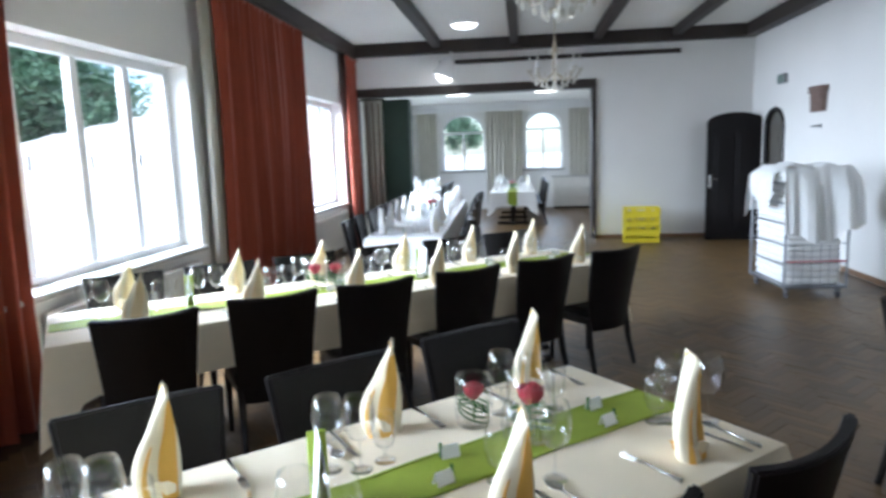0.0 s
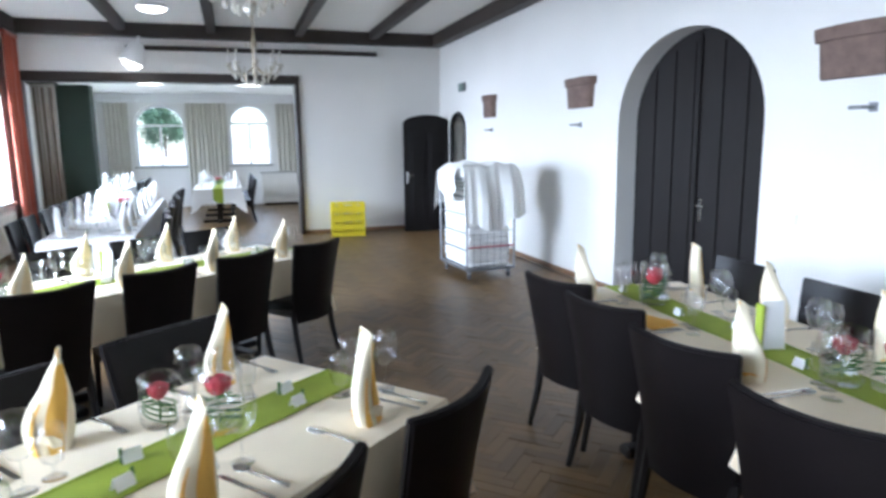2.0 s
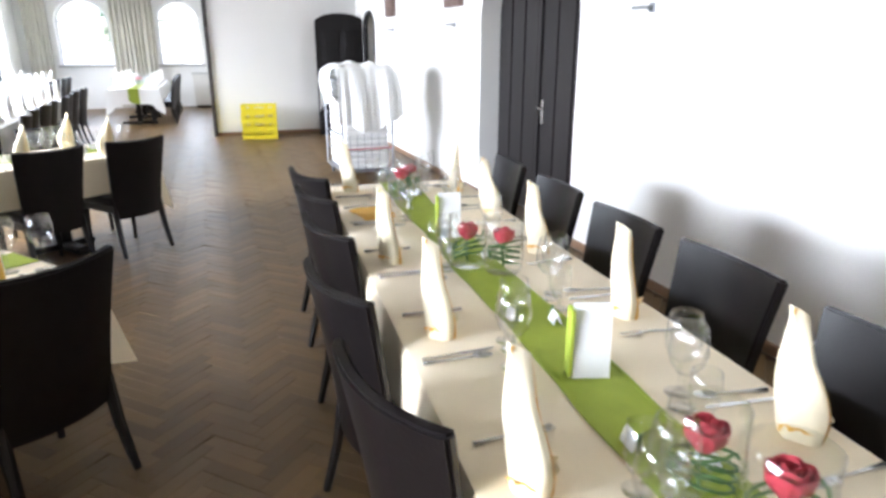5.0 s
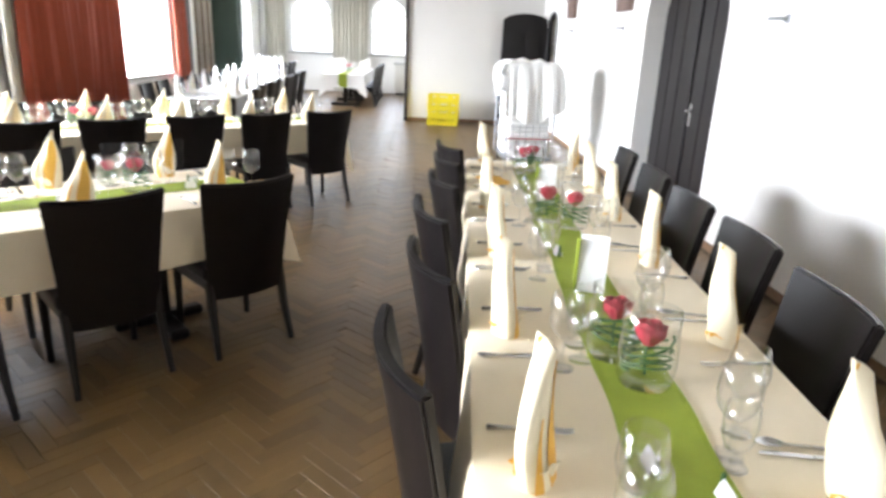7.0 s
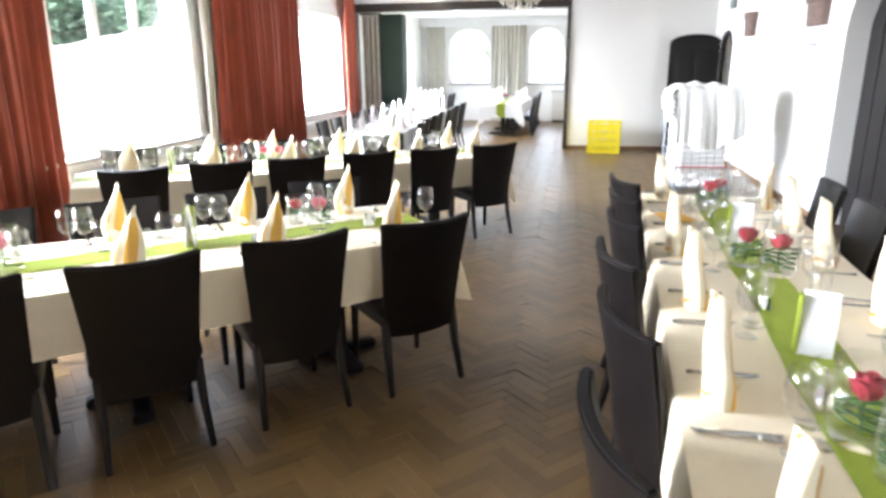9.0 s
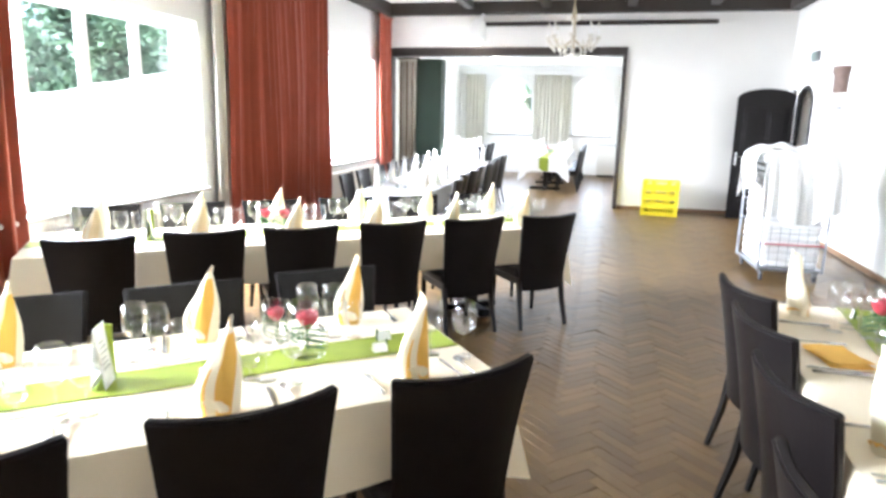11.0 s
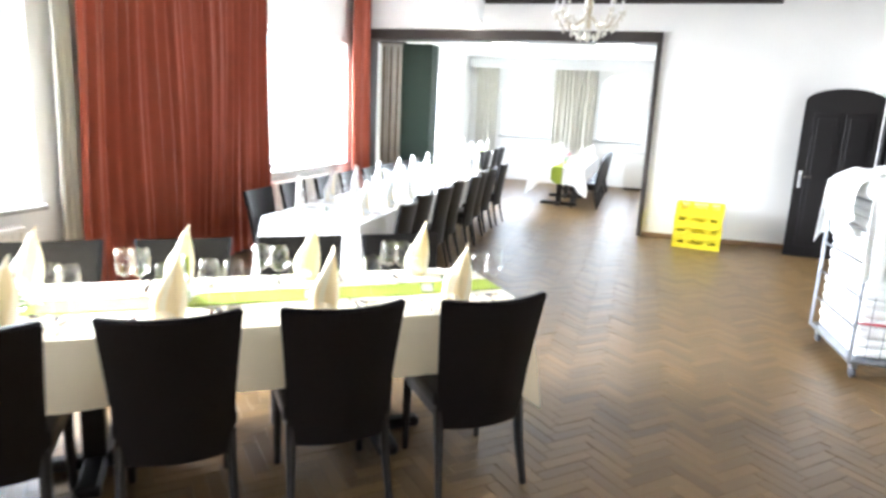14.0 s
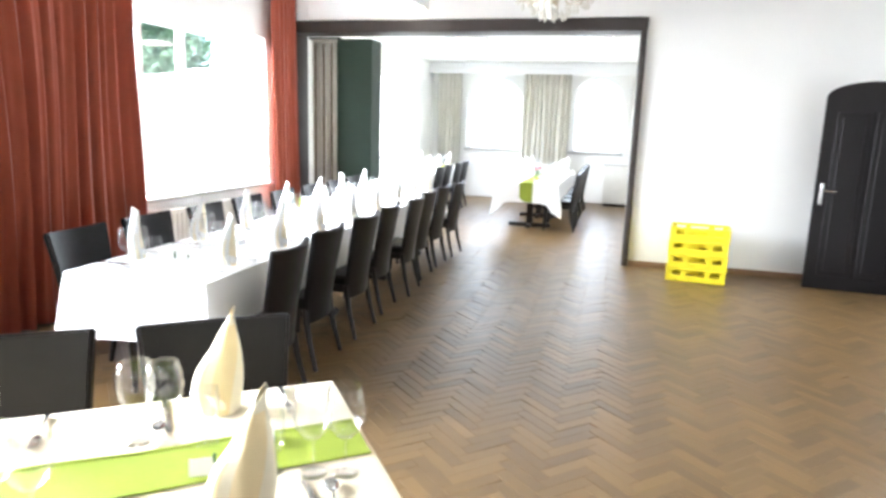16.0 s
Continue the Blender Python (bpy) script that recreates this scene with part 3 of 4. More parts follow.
def runner(L, m, seed, over=0.0, w=0.2):
    rnd = random.Random(seed)
    ph = [rnd.uniform(0, 6.28) for _ in range(3)]
    n = int(L / 0.06)

    def f(u, v):
        x = (u - 0.5) * L
        y = (v - 0.5) * w + 0.006 * math.sin(u * L * 6 + ph[0]) + 0.003 * math.sin(u * L * 17 + ph[1])
        return (x, y, 0.7605 + 0.0012 * math.sin(x * 31 + ph[2]) * math.sin(v * 9))
    r = part("table_runner", sheet(n, 3, f, 0.0015), M_GREEN, m=m, smooth=True)
    if over:
        part("hanging_end", box(L / 2 + 0.028, L / 2 + 0.032, -w / 2, w / 2, 0.762 - over, 0.762, 0.001), M_GREEN, r)
    for v in (-1, 1):
        part("hem", sheet(n, 1, lambda u, q, v=v: ((u - 0.5) * L, v * (w / 2 - 0.006) + (q - 0.5) * 0.010 + 0.006 * math.sin(u * L * 6 + ph[0]) + 0.003 * math.sin(u * L * 17 + ph[1]), 0.7635), 0.001), M_GREEN, r, "stitched green hem")
    return tagged(r, "lime-green fabric runner along the middle of the table", "table runner", "table runners")


# ---- chairs ----
def build_chair():
    c = thing("dining_chair", "dark brown leather dining chair with a tall curved back", "chair", None, "dining chairs")
    # the back stands at negative y, the sitter looks to positive y

    def back(u, v):
        zz = 0.30 + v * 0.60
        half = 0.212 + 0.040 * v ** 1.6
        x = (u * 2 - 1) * half
        bow = 0.050 * (1 - (u * 2 - 1) ** 2)
        lean = -0.09 * v ** 1.4
        top = 0.012 * ((u * 2 - 1) ** 2) * v ** 6
        return (x, -0.195 + lean - bow, zz + top)
    b = sheet(12, 10, back, 0.0)
    bmesh.ops.recalc_face_normals(b, faces=b.faces[:])
    bmesh.ops.solidify(b, geom=b.faces[:], thickness=0.034)
    bmesh.ops.bevel(b, geom=[e for e in b.edges if e.is_manifold and e.calc_face_angle(0) > 1.0], offset=0.008, segments=2, affect="EDGES")
    part("backrest", b, M_LEATHER, c, smooth=True)
    seat = box(-0.225, 0.225, -0.20, 0.235, 0.405, 0.475, 0.02, seg=3)
    for v in seat.verts:
        if v.co.z > 0.45:
            v.co.z += 0.012 * (1 - (v.co.x / 0.23) ** 2)
    part("seat", seat, M_LEATHER, c, smooth=True)
    part("seat_frame", box(-0.21, 0.21, -0.185, 0.222, 0.35, 0.408, 0.006), M_LEG, c)
    for sx in (-1, 1):
        part("leg", tube([(sx * 0.195, 0.20, 0.37), (sx * 0.198, 0.205, 0.0)], [0.024, 0.016], 6), M_LEG, c)
        part("leg", tube([(sx * 0.195, -0.185, 0.40), (sx * 0.20, -0.215, 0.2), (sx * 0.21, -0.265, 0.0)], [0.025, 0.021, 0.016], 6), M_LEG, c)
    return c


CHAIR = build_chair()
chair_used = [False]


def chair(x, y, deg):
    """A chair whose back's top middle stands at x, y; deg: the way the sitter looks, from +y."""
    m = Matrix.Translation((x, y, 0)) @ Matrix.Rotation(radians(deg), 4, "Z") @ Matrix.Translation((0, 0.29, 0))
    if not chair_used[0]:
        CHAIR.matrix_basis = m
        chair_used[0] = True
    else:
        copy_thing(CHAIR, m)


# ---- table setting ----
def build_napkin(white=False, pale=False):
    """A napkin rolled into a flat pointed sleeve: tip over one side, pleated fan at the foot."""
    n = thing("folded_napkin", "cream and yellow paper napkin folded into a standing cone", "napkin", None, "napkins")
    tall = 0.30

    def skin(a, q, off=0.0):
        right = 0.048 + 0.014 * math.sin(q * 4.2)
        left = -0.056 - 0.022 * math.sin(min(1.0, q / 0.6) * math.pi) + 0.106 * q ** 2.1
        wide, mid = max(0.004, (right - left) / 2), (right + left) / 2 - 0.006
        deep = 0.004 + (0.032 - 0.010 * q) * (1 - 0.75 * q * q)
        ca, sa = math.cos(a), math.sin(a)
        pleat = 0.004 * (1 - 0.6 * q) * math.sin(a * 5 + 6 * q)
        curl = 0.020 * q ** 3 * math.sin(a * 1.0 + 1.2)
        return ((wide + off) * ca + mid, (deep + off + pleat) * math.copysign(abs(sa) ** 1.25, sa) + 0.016 * math.sin(q * 2.6) + curl, tall * q)

    def crest(a):
        return 0.90 + 0.10 * (0.5 + 0.5 * math.cos(a - 0.9)) ** 0.8

    def wrap(off, k):
        return lambda u, v: skin(u * 6.6 - 0.2, v * crest(u * 6.6 - 0.2) * k, off + 0.005 * u)

    outer, inner = M_NAPKIN, M_ORANGE
    if pale:
        outer, inner = M_NAPKIN, M_PALE
        tagged(n, "cream paper napkin with pale yellow folds, standing as a cone")
    if white:
        outer, inner = M_WCLOTH, M_NAPKIN
        tagged(n, "white paper napkin folded into a standing cone")
    plain = "" if white else "yellow inner layer"
    band = "cream diagonal band" if white else "yellow diagonal band"
    part("wrap", sheet(30, 12, wrap(0.0, 1.0), 0.0015), outer, n, smooth=True)
    part("lining", sheet(22, 8, wrap(-0.008, 0.97), 0.001), inner, n, plain, smooth=True)

    def stripe(a0, a1, w0, w1, top):
        return lambda u, v: skin(a0 + (a1 - a0) * v + (u - 0.5) * (w0 + (w1 - w0) * v), v * top, 0.0075)
    part("colour_band", sheet(7, 12, stripe(-1.5, -1.2, 0.65, 1.15, 0.84), 0.001), inner, n, band, smooth=True)
    part("colour_band", sheet(5, 6, stripe(-2.5, -2.2, 0.35, 0.1, 0.5), 0.001), inner, n, band, smooth=True)

    def fan(side):
        def f(u, v):
            a = side * (1.2 + u * 1.9)
            r = 1.0 + 0.75 * v * (0.4 + 0.6 * u) + 0.14 * math.sin(u * 19) * v
            return (0.036 * r * math.cos(a) - 0.010 * v, (0.033 * r + 0.003) * math.sin(a), 0.002 + (0.10 if side < 0 else 0.06) * v * (1 - 0.35 * v) * (0.55 + 0.45 * math.sin(u * 3.1)))
        return f
    for sd in (-1, 1):
        part("pleated_foot", sheet(24, 5, fan(sd), 0.0012), outer if sd < 0 else inner, n, smooth=True)
    return n


NAPKIN = {"yellow": build_napkin(), "white": build_napkin(white=True), "pale": build_napkin(pale=True)}


def glass_big():
    g = thing("wine_glass", "empty clear wine glass standing on the tablecloth", "glass", None, "glasses")
    part("bowl", lathe([(0.004, 0.088), (0.024, 0.097), (0.041, 0.122), (0.047, 0.152), (0.044, 0.185), (0.037, 0.218), (0.0362, 0.2185)], 24), M_GLASS, g, smooth=True)
    part("stem", lathe([(0.0045, 0.006), (0.0035, 0.04), (0.0045, 0.09)], 8), M_GLASS, g, smooth=True)
    part("foot", lathe([(0.0, 0.0), (0.034, 0.0), (0.034, 0.002), (0.006, 0.007), (0.0, 0.007)], 18), M_GLASS, g, smooth=True)
    return g


def glass_small():
    g = thing("water_glass", "empty clear water goblet standing on the tablecloth", "glass", None, "glasses")
    part("bowl", lathe([(0.006, 0.04), (0.026, 0.05), (0.034, 0.075), (0.036, 0.11), (0.033, 0.150), (0.0322, 0.1505)], 22), M_GLASS, g, smooth=True)
    part("stem", lathe([(0.009, 0.006), (0.006, 0.02), (0.008, 0.042)], 8), M_GLASS, g, smooth=True)
    part("foot", lathe([(0.0, 0.0), (0.032, 0.0), (0.032, 0.002), (0.009, 0.007), (0.0, 0.007)], 18), M_GLASS, g, smooth=True)
    return g


def build_knife():
    k = thing("table_knife", "polished steel table knife lying on the cloth", "cutlery", None, "cutlery")
    part("handle", box(-0.006, 0.006, -0.11, -0.01, 0.0, 0.006, 0.002), M_STEEL, k)
    b = bmesh.new()
    pts = [(-0.007, -0.012), (0.006, -0.012), (0.009, 0.05), (0.006, 0.10), (-0.007, 0.11)]
    f = b.faces.new([b.verts.new((x, y, 0.001)) for x, y in pts])
    r = bmesh.ops.extrude_face_region(b, geom=[f])
    bmesh.ops.translate(b, vec=(0, 0, 0.002), verts=[v for v in r["geom"] if isinstance(v, bmesh.types.BMVert)])
    bmesh.ops.recalc_face_normals(b, faces=b.faces[:])
    part("blade", b, M_STEEL, k)
    return k


def build_fork():
    k = thing("table_fork", "polished steel table fork lying on the cloth", "cutlery", None, "cutlery")
    part("handle", tube([(0, -0.10, 0.005), (0, -0.04, 0.006), (0, 0.03, 0.008)], [0.007, 0.0045, 0.0035], 6), M_STEEL, k, smooth=True)
    part("neck", box(-0.011, 0.011, 0.028, 0.05, 0.003, 0.008, 0.002), M_STEEL, k)
    for x in (-0.009, -0.003, 0.003, 0.009):
        part("tine", tube([(x, 0.048, 0.005), (x, 0.08, 0.003), (x, 0.098, 0.007)], [0.0022, 0.002, 0.0012], 5), M_STEEL, k)
    return k


def build_spoon():
    k = thing("soup_spoon", "polished steel spoon lying on the cloth", "cutlery", None, "cutlery")
    part("handle", tube([(0, -0.10, 0.005), (0, -0.04, 0.006), (0, 0.045, 0.007)], [0.007, 0.0045, 0.0035], 6), M_STEEL, k, smooth=True)

    def bowl(u, v):
        a, r = u * 2 * math.pi, v
        return (0.019 * r * math.cos(a), 0.072 + 0.031 * r * math.sin(a), 0.002 + 0.008 * r * r)
    part("bowl", sheet(14, 4, bowl, 0.001), M_STEEL, k, smooth=True)
    return k


def build_vase():
    v = thing("rose_vase", "short round glass vase with a red rose and coiled grass", "vase", None, "vases")
    part("glass", lathe([(0.0, 0.0), (0.042, 0.0), (0.047, 0.012), (0.050, 0.05), (0.046, 0.10), (0.047, 0.13), (0.0455, 0.131)], 24), M_GLASS, v, smooth=True)
    part("water", lathe([(0.0, 0.05), (0.049, 0.05), (0.049, 0.048)], 20), M_WATER, v, smooth=True)
    for k in range(4):
        pts = [(0.039 * math.cos(a + k * 1.3), 0.039 * math.sin(a + k * 1.3), 0.025 + 0.014 * k + 0.018 * math.sin(a * 0.8 + k)) for a in [i * 0.42 for i in range(15)]]
        part("grass_blade", tube(pts, 0.0024, 5), M_STEM, v, "coiled green grass blade")
    part("stem", tube([(0, 0, 0.012), (0.004, 0.003, 0.05), (0.0, 0.0, 0.075)], 0.003, 6), M_STEM, v)
    for ring, (cnt, r, h, tilt) in enumerate(((3, 0.009, 0.042, 0.05), (4, 0.015, 0.041, 0.18), (5, 0.021, 0.036, 0.30))):
        for k in range(cnt):
            a0 = 6.283 * k / cnt + ring

            def petal(u, w, a0=a0, r=r, h=h, tilt=tilt, cnt=cnt):
                a = a0 + (u - 0.5) * 6.283 / cnt * 1.35
                rr = r * (0.45 + 0.55 * math.sin(w * 1.9)) + tilt * 0.02 * w
                return (rr * math.cos(a), rr * math.sin(a), 0.068 + h * w * (1 - 0.25 * (2 * u - 1) ** 2))
            part("petal", sheet(5, 4, petal, 0.0008), M_ROSE, v, "red rose petal", smooth=True)
    return v


def build_menu():
    c = thing("menu_card", "white folded menu card standing beside a green strip", "card", None, "menu cards")
    for s in (-1, 1):
        b = box(-0.05, 0.05, -0.0008, 0.0008, 0, 0.205, m=Matrix.Translation((0, s * 0.022, 0)) @ Matrix.Rotation(radians(s * 6), 4, "X"))
        part("leaf", b, M_PAPER, c)
    part("green_spine", box(0.048, 0.060, -0.024, 0.024, 0.001, 0.19, 0.002), M_GREEN, c, "lime-green paper spine")
    for k in range(6):
        part("print_line", box(-0.032, 0.032 - 0.012 * (k % 3), -0.0006, 0.0006, 0, 0.004, m=Matrix.Translation((0, -0.0225, 0)) @ Matrix.Rotation(radians(-6), 4, "X") @ Matrix.Translation((0, -0.0012, 0.06 + 0.018 * k))), M_PRINT, c)
    return c


def build_placecard():
    c = thing("place_card", "small white folded place card on the runner", "card", None, "place cards")
    for s in (-1, 1):
        part("leaf", box(-0.028, 0.028, -0.0006, 0.0006, 0, 0.038, m=Matrix.Translation((0, s * 0.0138, 0)) @ Matrix.Rotation(radians(s * 20), 4, "X")), M_PAPER, c)
    part("clip", box(0.024, 0.032, -0.005, 0.005, 0.0, 0.046, 0.002), M_STEM, c, "dark green leaf clip")
    return c


KIT = {"wine": glass_big(), "water": glass_small(), "knife": build_knife(), "fork": build_fork(), "spoon": build_spoon(), "vase": build_vase(), "menu": build_menu(), "card": build_placecard()}
kit_used = set()


def put(ob, m):
    """Lays a thing down: the first time the thing itself, then copies."""
    if ob.name not in kit_used:
        kit_used.add(ob.name)
        ob.matrix_basis = m
        return ob
    return copy_thing(ob, m)


ZT = 0.758
rs = random.Random(11)


def flat_napkin():
    n = thing("napkin", "yellow napkin lying flat and half unfolded on the cloth", "napkin")
    for k, (a, z) in enumerate(((0, 0.0), (14, 0.004))):
        part("fold", sheet(8, 8, lambda u, v, z=z, k=k: ((u - 0.5) * (0.26 - 0.06 * k), (v - 0.5) * 0.16, 0.003 + z + 0.004 * math.sin(u * 7 + v * 4 + k) ** 2), 0.0015), M_ORANGE, n, m=Matrix.Rotation(radians(a), 4, "Z"), smooth=True)
    return n


def setting(m, W, napkin="yellow", lying=False, turned=0):
    """One place at a table side: local x along the side, y towards the table's middle, from the edge."""
    j = lambda a: rs.uniform(-a, a)
    up = Matrix.Translation((0, 0, ZT))
    if lying:
        flat_napkin().matrix_basis = m @ up @ pose(0.0, 0.16, 0, 0, 0, 12)
    else:
        put(NAPKIN[napkin], m @ up @ pose(j(0.02), 0.115 + j(0.015), 0, 0, 0, rs.uniform(-24, 24) + turned))
    put(KIT["fork"], m @ up @ pose(-0.16 + j(0.012), 0.13 + j(0.01), 0.001, 0, 0, j(6)))
    put(KIT["knife"], m @ up @ pose(0.15 + j(0.012), 0.13 + j(0.01), 0.001, 0, 0, j(6)))
    put(KIT["spoon"], m @ up @ pose(0.185 + j(0.012), 0.13 + j(0.01), 0.001, 0, 0, j(6)))
    put(KIT["wine"], m @ up @ pose(0.15 + j(0.02), 0.29 + j(0.02), 0, 0, 0, 0))
    put(KIT["wine"], m @ up @ pose(0.23 + j(0.02), 0.25 + j(0.02), 0, 0, 0, 0))
    put(KIT["water"], m @ up @ pose(0.08 + j(0.02), 0.31 + j(0.015), 0, 0, 0, 0))
    put(KIT["card"], m @ Matrix.Translation((0, 0, 0.762)) @ pose(-0.05 + j(0.03), W / 2 - 0.06, 0, 0, 0, j(10)))


def laid_table(cx, cy, deg, L, W, mat, label, seed, near, far, end_hang=0.0, units=3, vases=(), menus=(), drop=0.27, tuck=(0.27, 0.27), white=False, lying=None, near_seats=None, far_seats=None, ear=0.10, pale=False, seat_turn=0, green=True):
    """A dining table with its cloth, runner, places and chairs. near and far: the places along each side, as offsets along the table's x axis; seats: the chairs' offsets where they differ from the places, () for none; vases: pairs of (x, y, x, y)."""
    m = Matrix.Translation((cx, cy, 0)) @ Matrix.Rotation(radians(deg), 4, "Z")
    table(L, W, m, mat, label, seed, drop, units, ear)
    if green:
        runner(L - 0.02, m, seed + 5, end_hang)
    for s, offs, seats in ((1, near, near_seats), (-1, far, far_seats)):
        side = m if s == 1 else m @ Matrix.Rotation(math.pi, 4, "Z")
        for o in offs:
            sm = side @ Matrix.Translation((s * o, -W / 2, 0))
            setting(sm, W, "white" if white else "pale" if pale else "yellow", turned=0 if s == 1 else 180, lying=(s == -1 and lying is not None and abs(o - lying) < 0.01))
        for o in offs if seats is None else seats:
            p = side @ Vector((s * o + rs.uniform(-0.015, 0.015), -W / 2 - tuck[0 if s == 1 else 1] + rs.uniform(-0.03, 0.03), 0))
            chair(p.x, p.y, deg + (0 if s == 1 else 180 + seat_turn) + rs.uniform(-3, 3))
    for xa, ya, xb, yb in vases:
        put(KIT["vase"], m @ pose(xa, ya, 0.764) @ Matrix.Scale(1.25, 4))
        put(KIT["vase"], m @ pose(xb, yb, 0.764, 0, 0, 70) @ Matrix.Scale(1.25, 4))
    for o in menus:
        put(KIT["menu"], m @ pose(o, 0.0, 0.763, 0, 0, 80 + rs.uniform(-12, 12)))
    return m


CREAM = "cream damask tablecloth hanging over the long table"
c2, s2 = math.cos(radians(39.5)), math.sin(radians(39.5))
# table nearest the walker, laid across the room
T2L, T2W = 3.2, 0.91
laid_table(-0.45 - c2 * T2L / 2, 3.275 - s2 * T2L / 2, 39.5, T2L, T2W, M_CLOTH, CREAM, 21,
           [1.32 - 0.635 * k for k in range(5)], [1.31 - 0.635 * k for k in range(5)], 
           vases=((0.94, 0.20, 1.02, 0.01), (-0.55, 0.1, -0.45, -0.04)), menus=(0.335, -1.1), tuck=(0.21, 0.24),
           near_seats=[1.345 - 0.645 * k for k in range(5)], far_seats=[1.29 - 0.635 * k for k in range(5)])
# second table across the room
c3, s3 = math.cos(radians(37)), math.sin(radians(37))
T3L, T3W = 3.9, 0.82
laid_table(-0.40 - c3 * T3L / 2, 6.51 - s3 * T3L / 2, 37, T3L, T3W, M_CLOTH, CREAM, 22,
           [T3L / 2 - 0.33 - 0.625 * k for k in range(6)], [T3L / 2 - 0.33 - 0.625 * k for k in range(6)], 
           vases=((-0.4, 0.03, -0.28, -0.035),), menus=(0.4, -1.2), ear=0.24, pale=True)
# table along the plain wall
TRL, TRW = 4.0, 0.86
laid_table(1.245, 2.25, 86, TRL, TRW, M_CLOTH, CREAM, 23,
           [-1.72, -1.0, -0.27, 0.42, 1.05, 1.62], [-1.7, -1.0, -0.28, 0.43, 1.22, 1.80], 
           vases=((-1.13, 0.03, -1.28, -0.02), (0.2, -0.07, 0.31, 0.04), (1.63, -0.02, 1.52, 0.05)), menus=(-0.63, 0.71), tuck=(0.27, 0.17), lying=1.22, seat_turn=18,
           near_seats=[-1.6, -0.95, -0.27, 0.35, 1.02, 1.72], far_seats=[-1.45, -0.8, -0.14, 0.5, 1.12, 1.63])
# long table running into the annex
laid_table(-2.28, 10.45, 92, 5.4, 0.84, M_WCLOTH, "white tablecloth over the long table through the opening", 24,
           [-2.3 + 0.655 * k for k in range(8)], [-2.3 + 0.655 * k for k in range(8)],
           vases=((0.3, 0.03, 0.42, -0.035),), menus=(-0.6, 1.1), units=4, white=True, green=False, drop=0.34, ear=0.16)
# tables in the annex
laid_table(-1.12, 16.8, -90, 3.8, 0.95, M_WCLOTH, "white tablecloth with long corners on the annex table", 25,
           [-1.4 + 0.7 * k for k in range(5)], [-1.4 + 0.7 * k for k in range(5)], vases=((0.4, 0.03, 0.52, -0.035),), end_hang=0.3, drop=0.3, white=True, near_seats=(), ear=0.2)
laid_table(-3.32, 16.75, 90, 3.2, 0.8, M_WCLOTH, "white tablecloth on the table below the annex windows", 26,
           [-1.2 + 0.66 * k for k in range(4)], [-1.2 + 0.66 * k for k in range(4)], white=True, far_seats=())


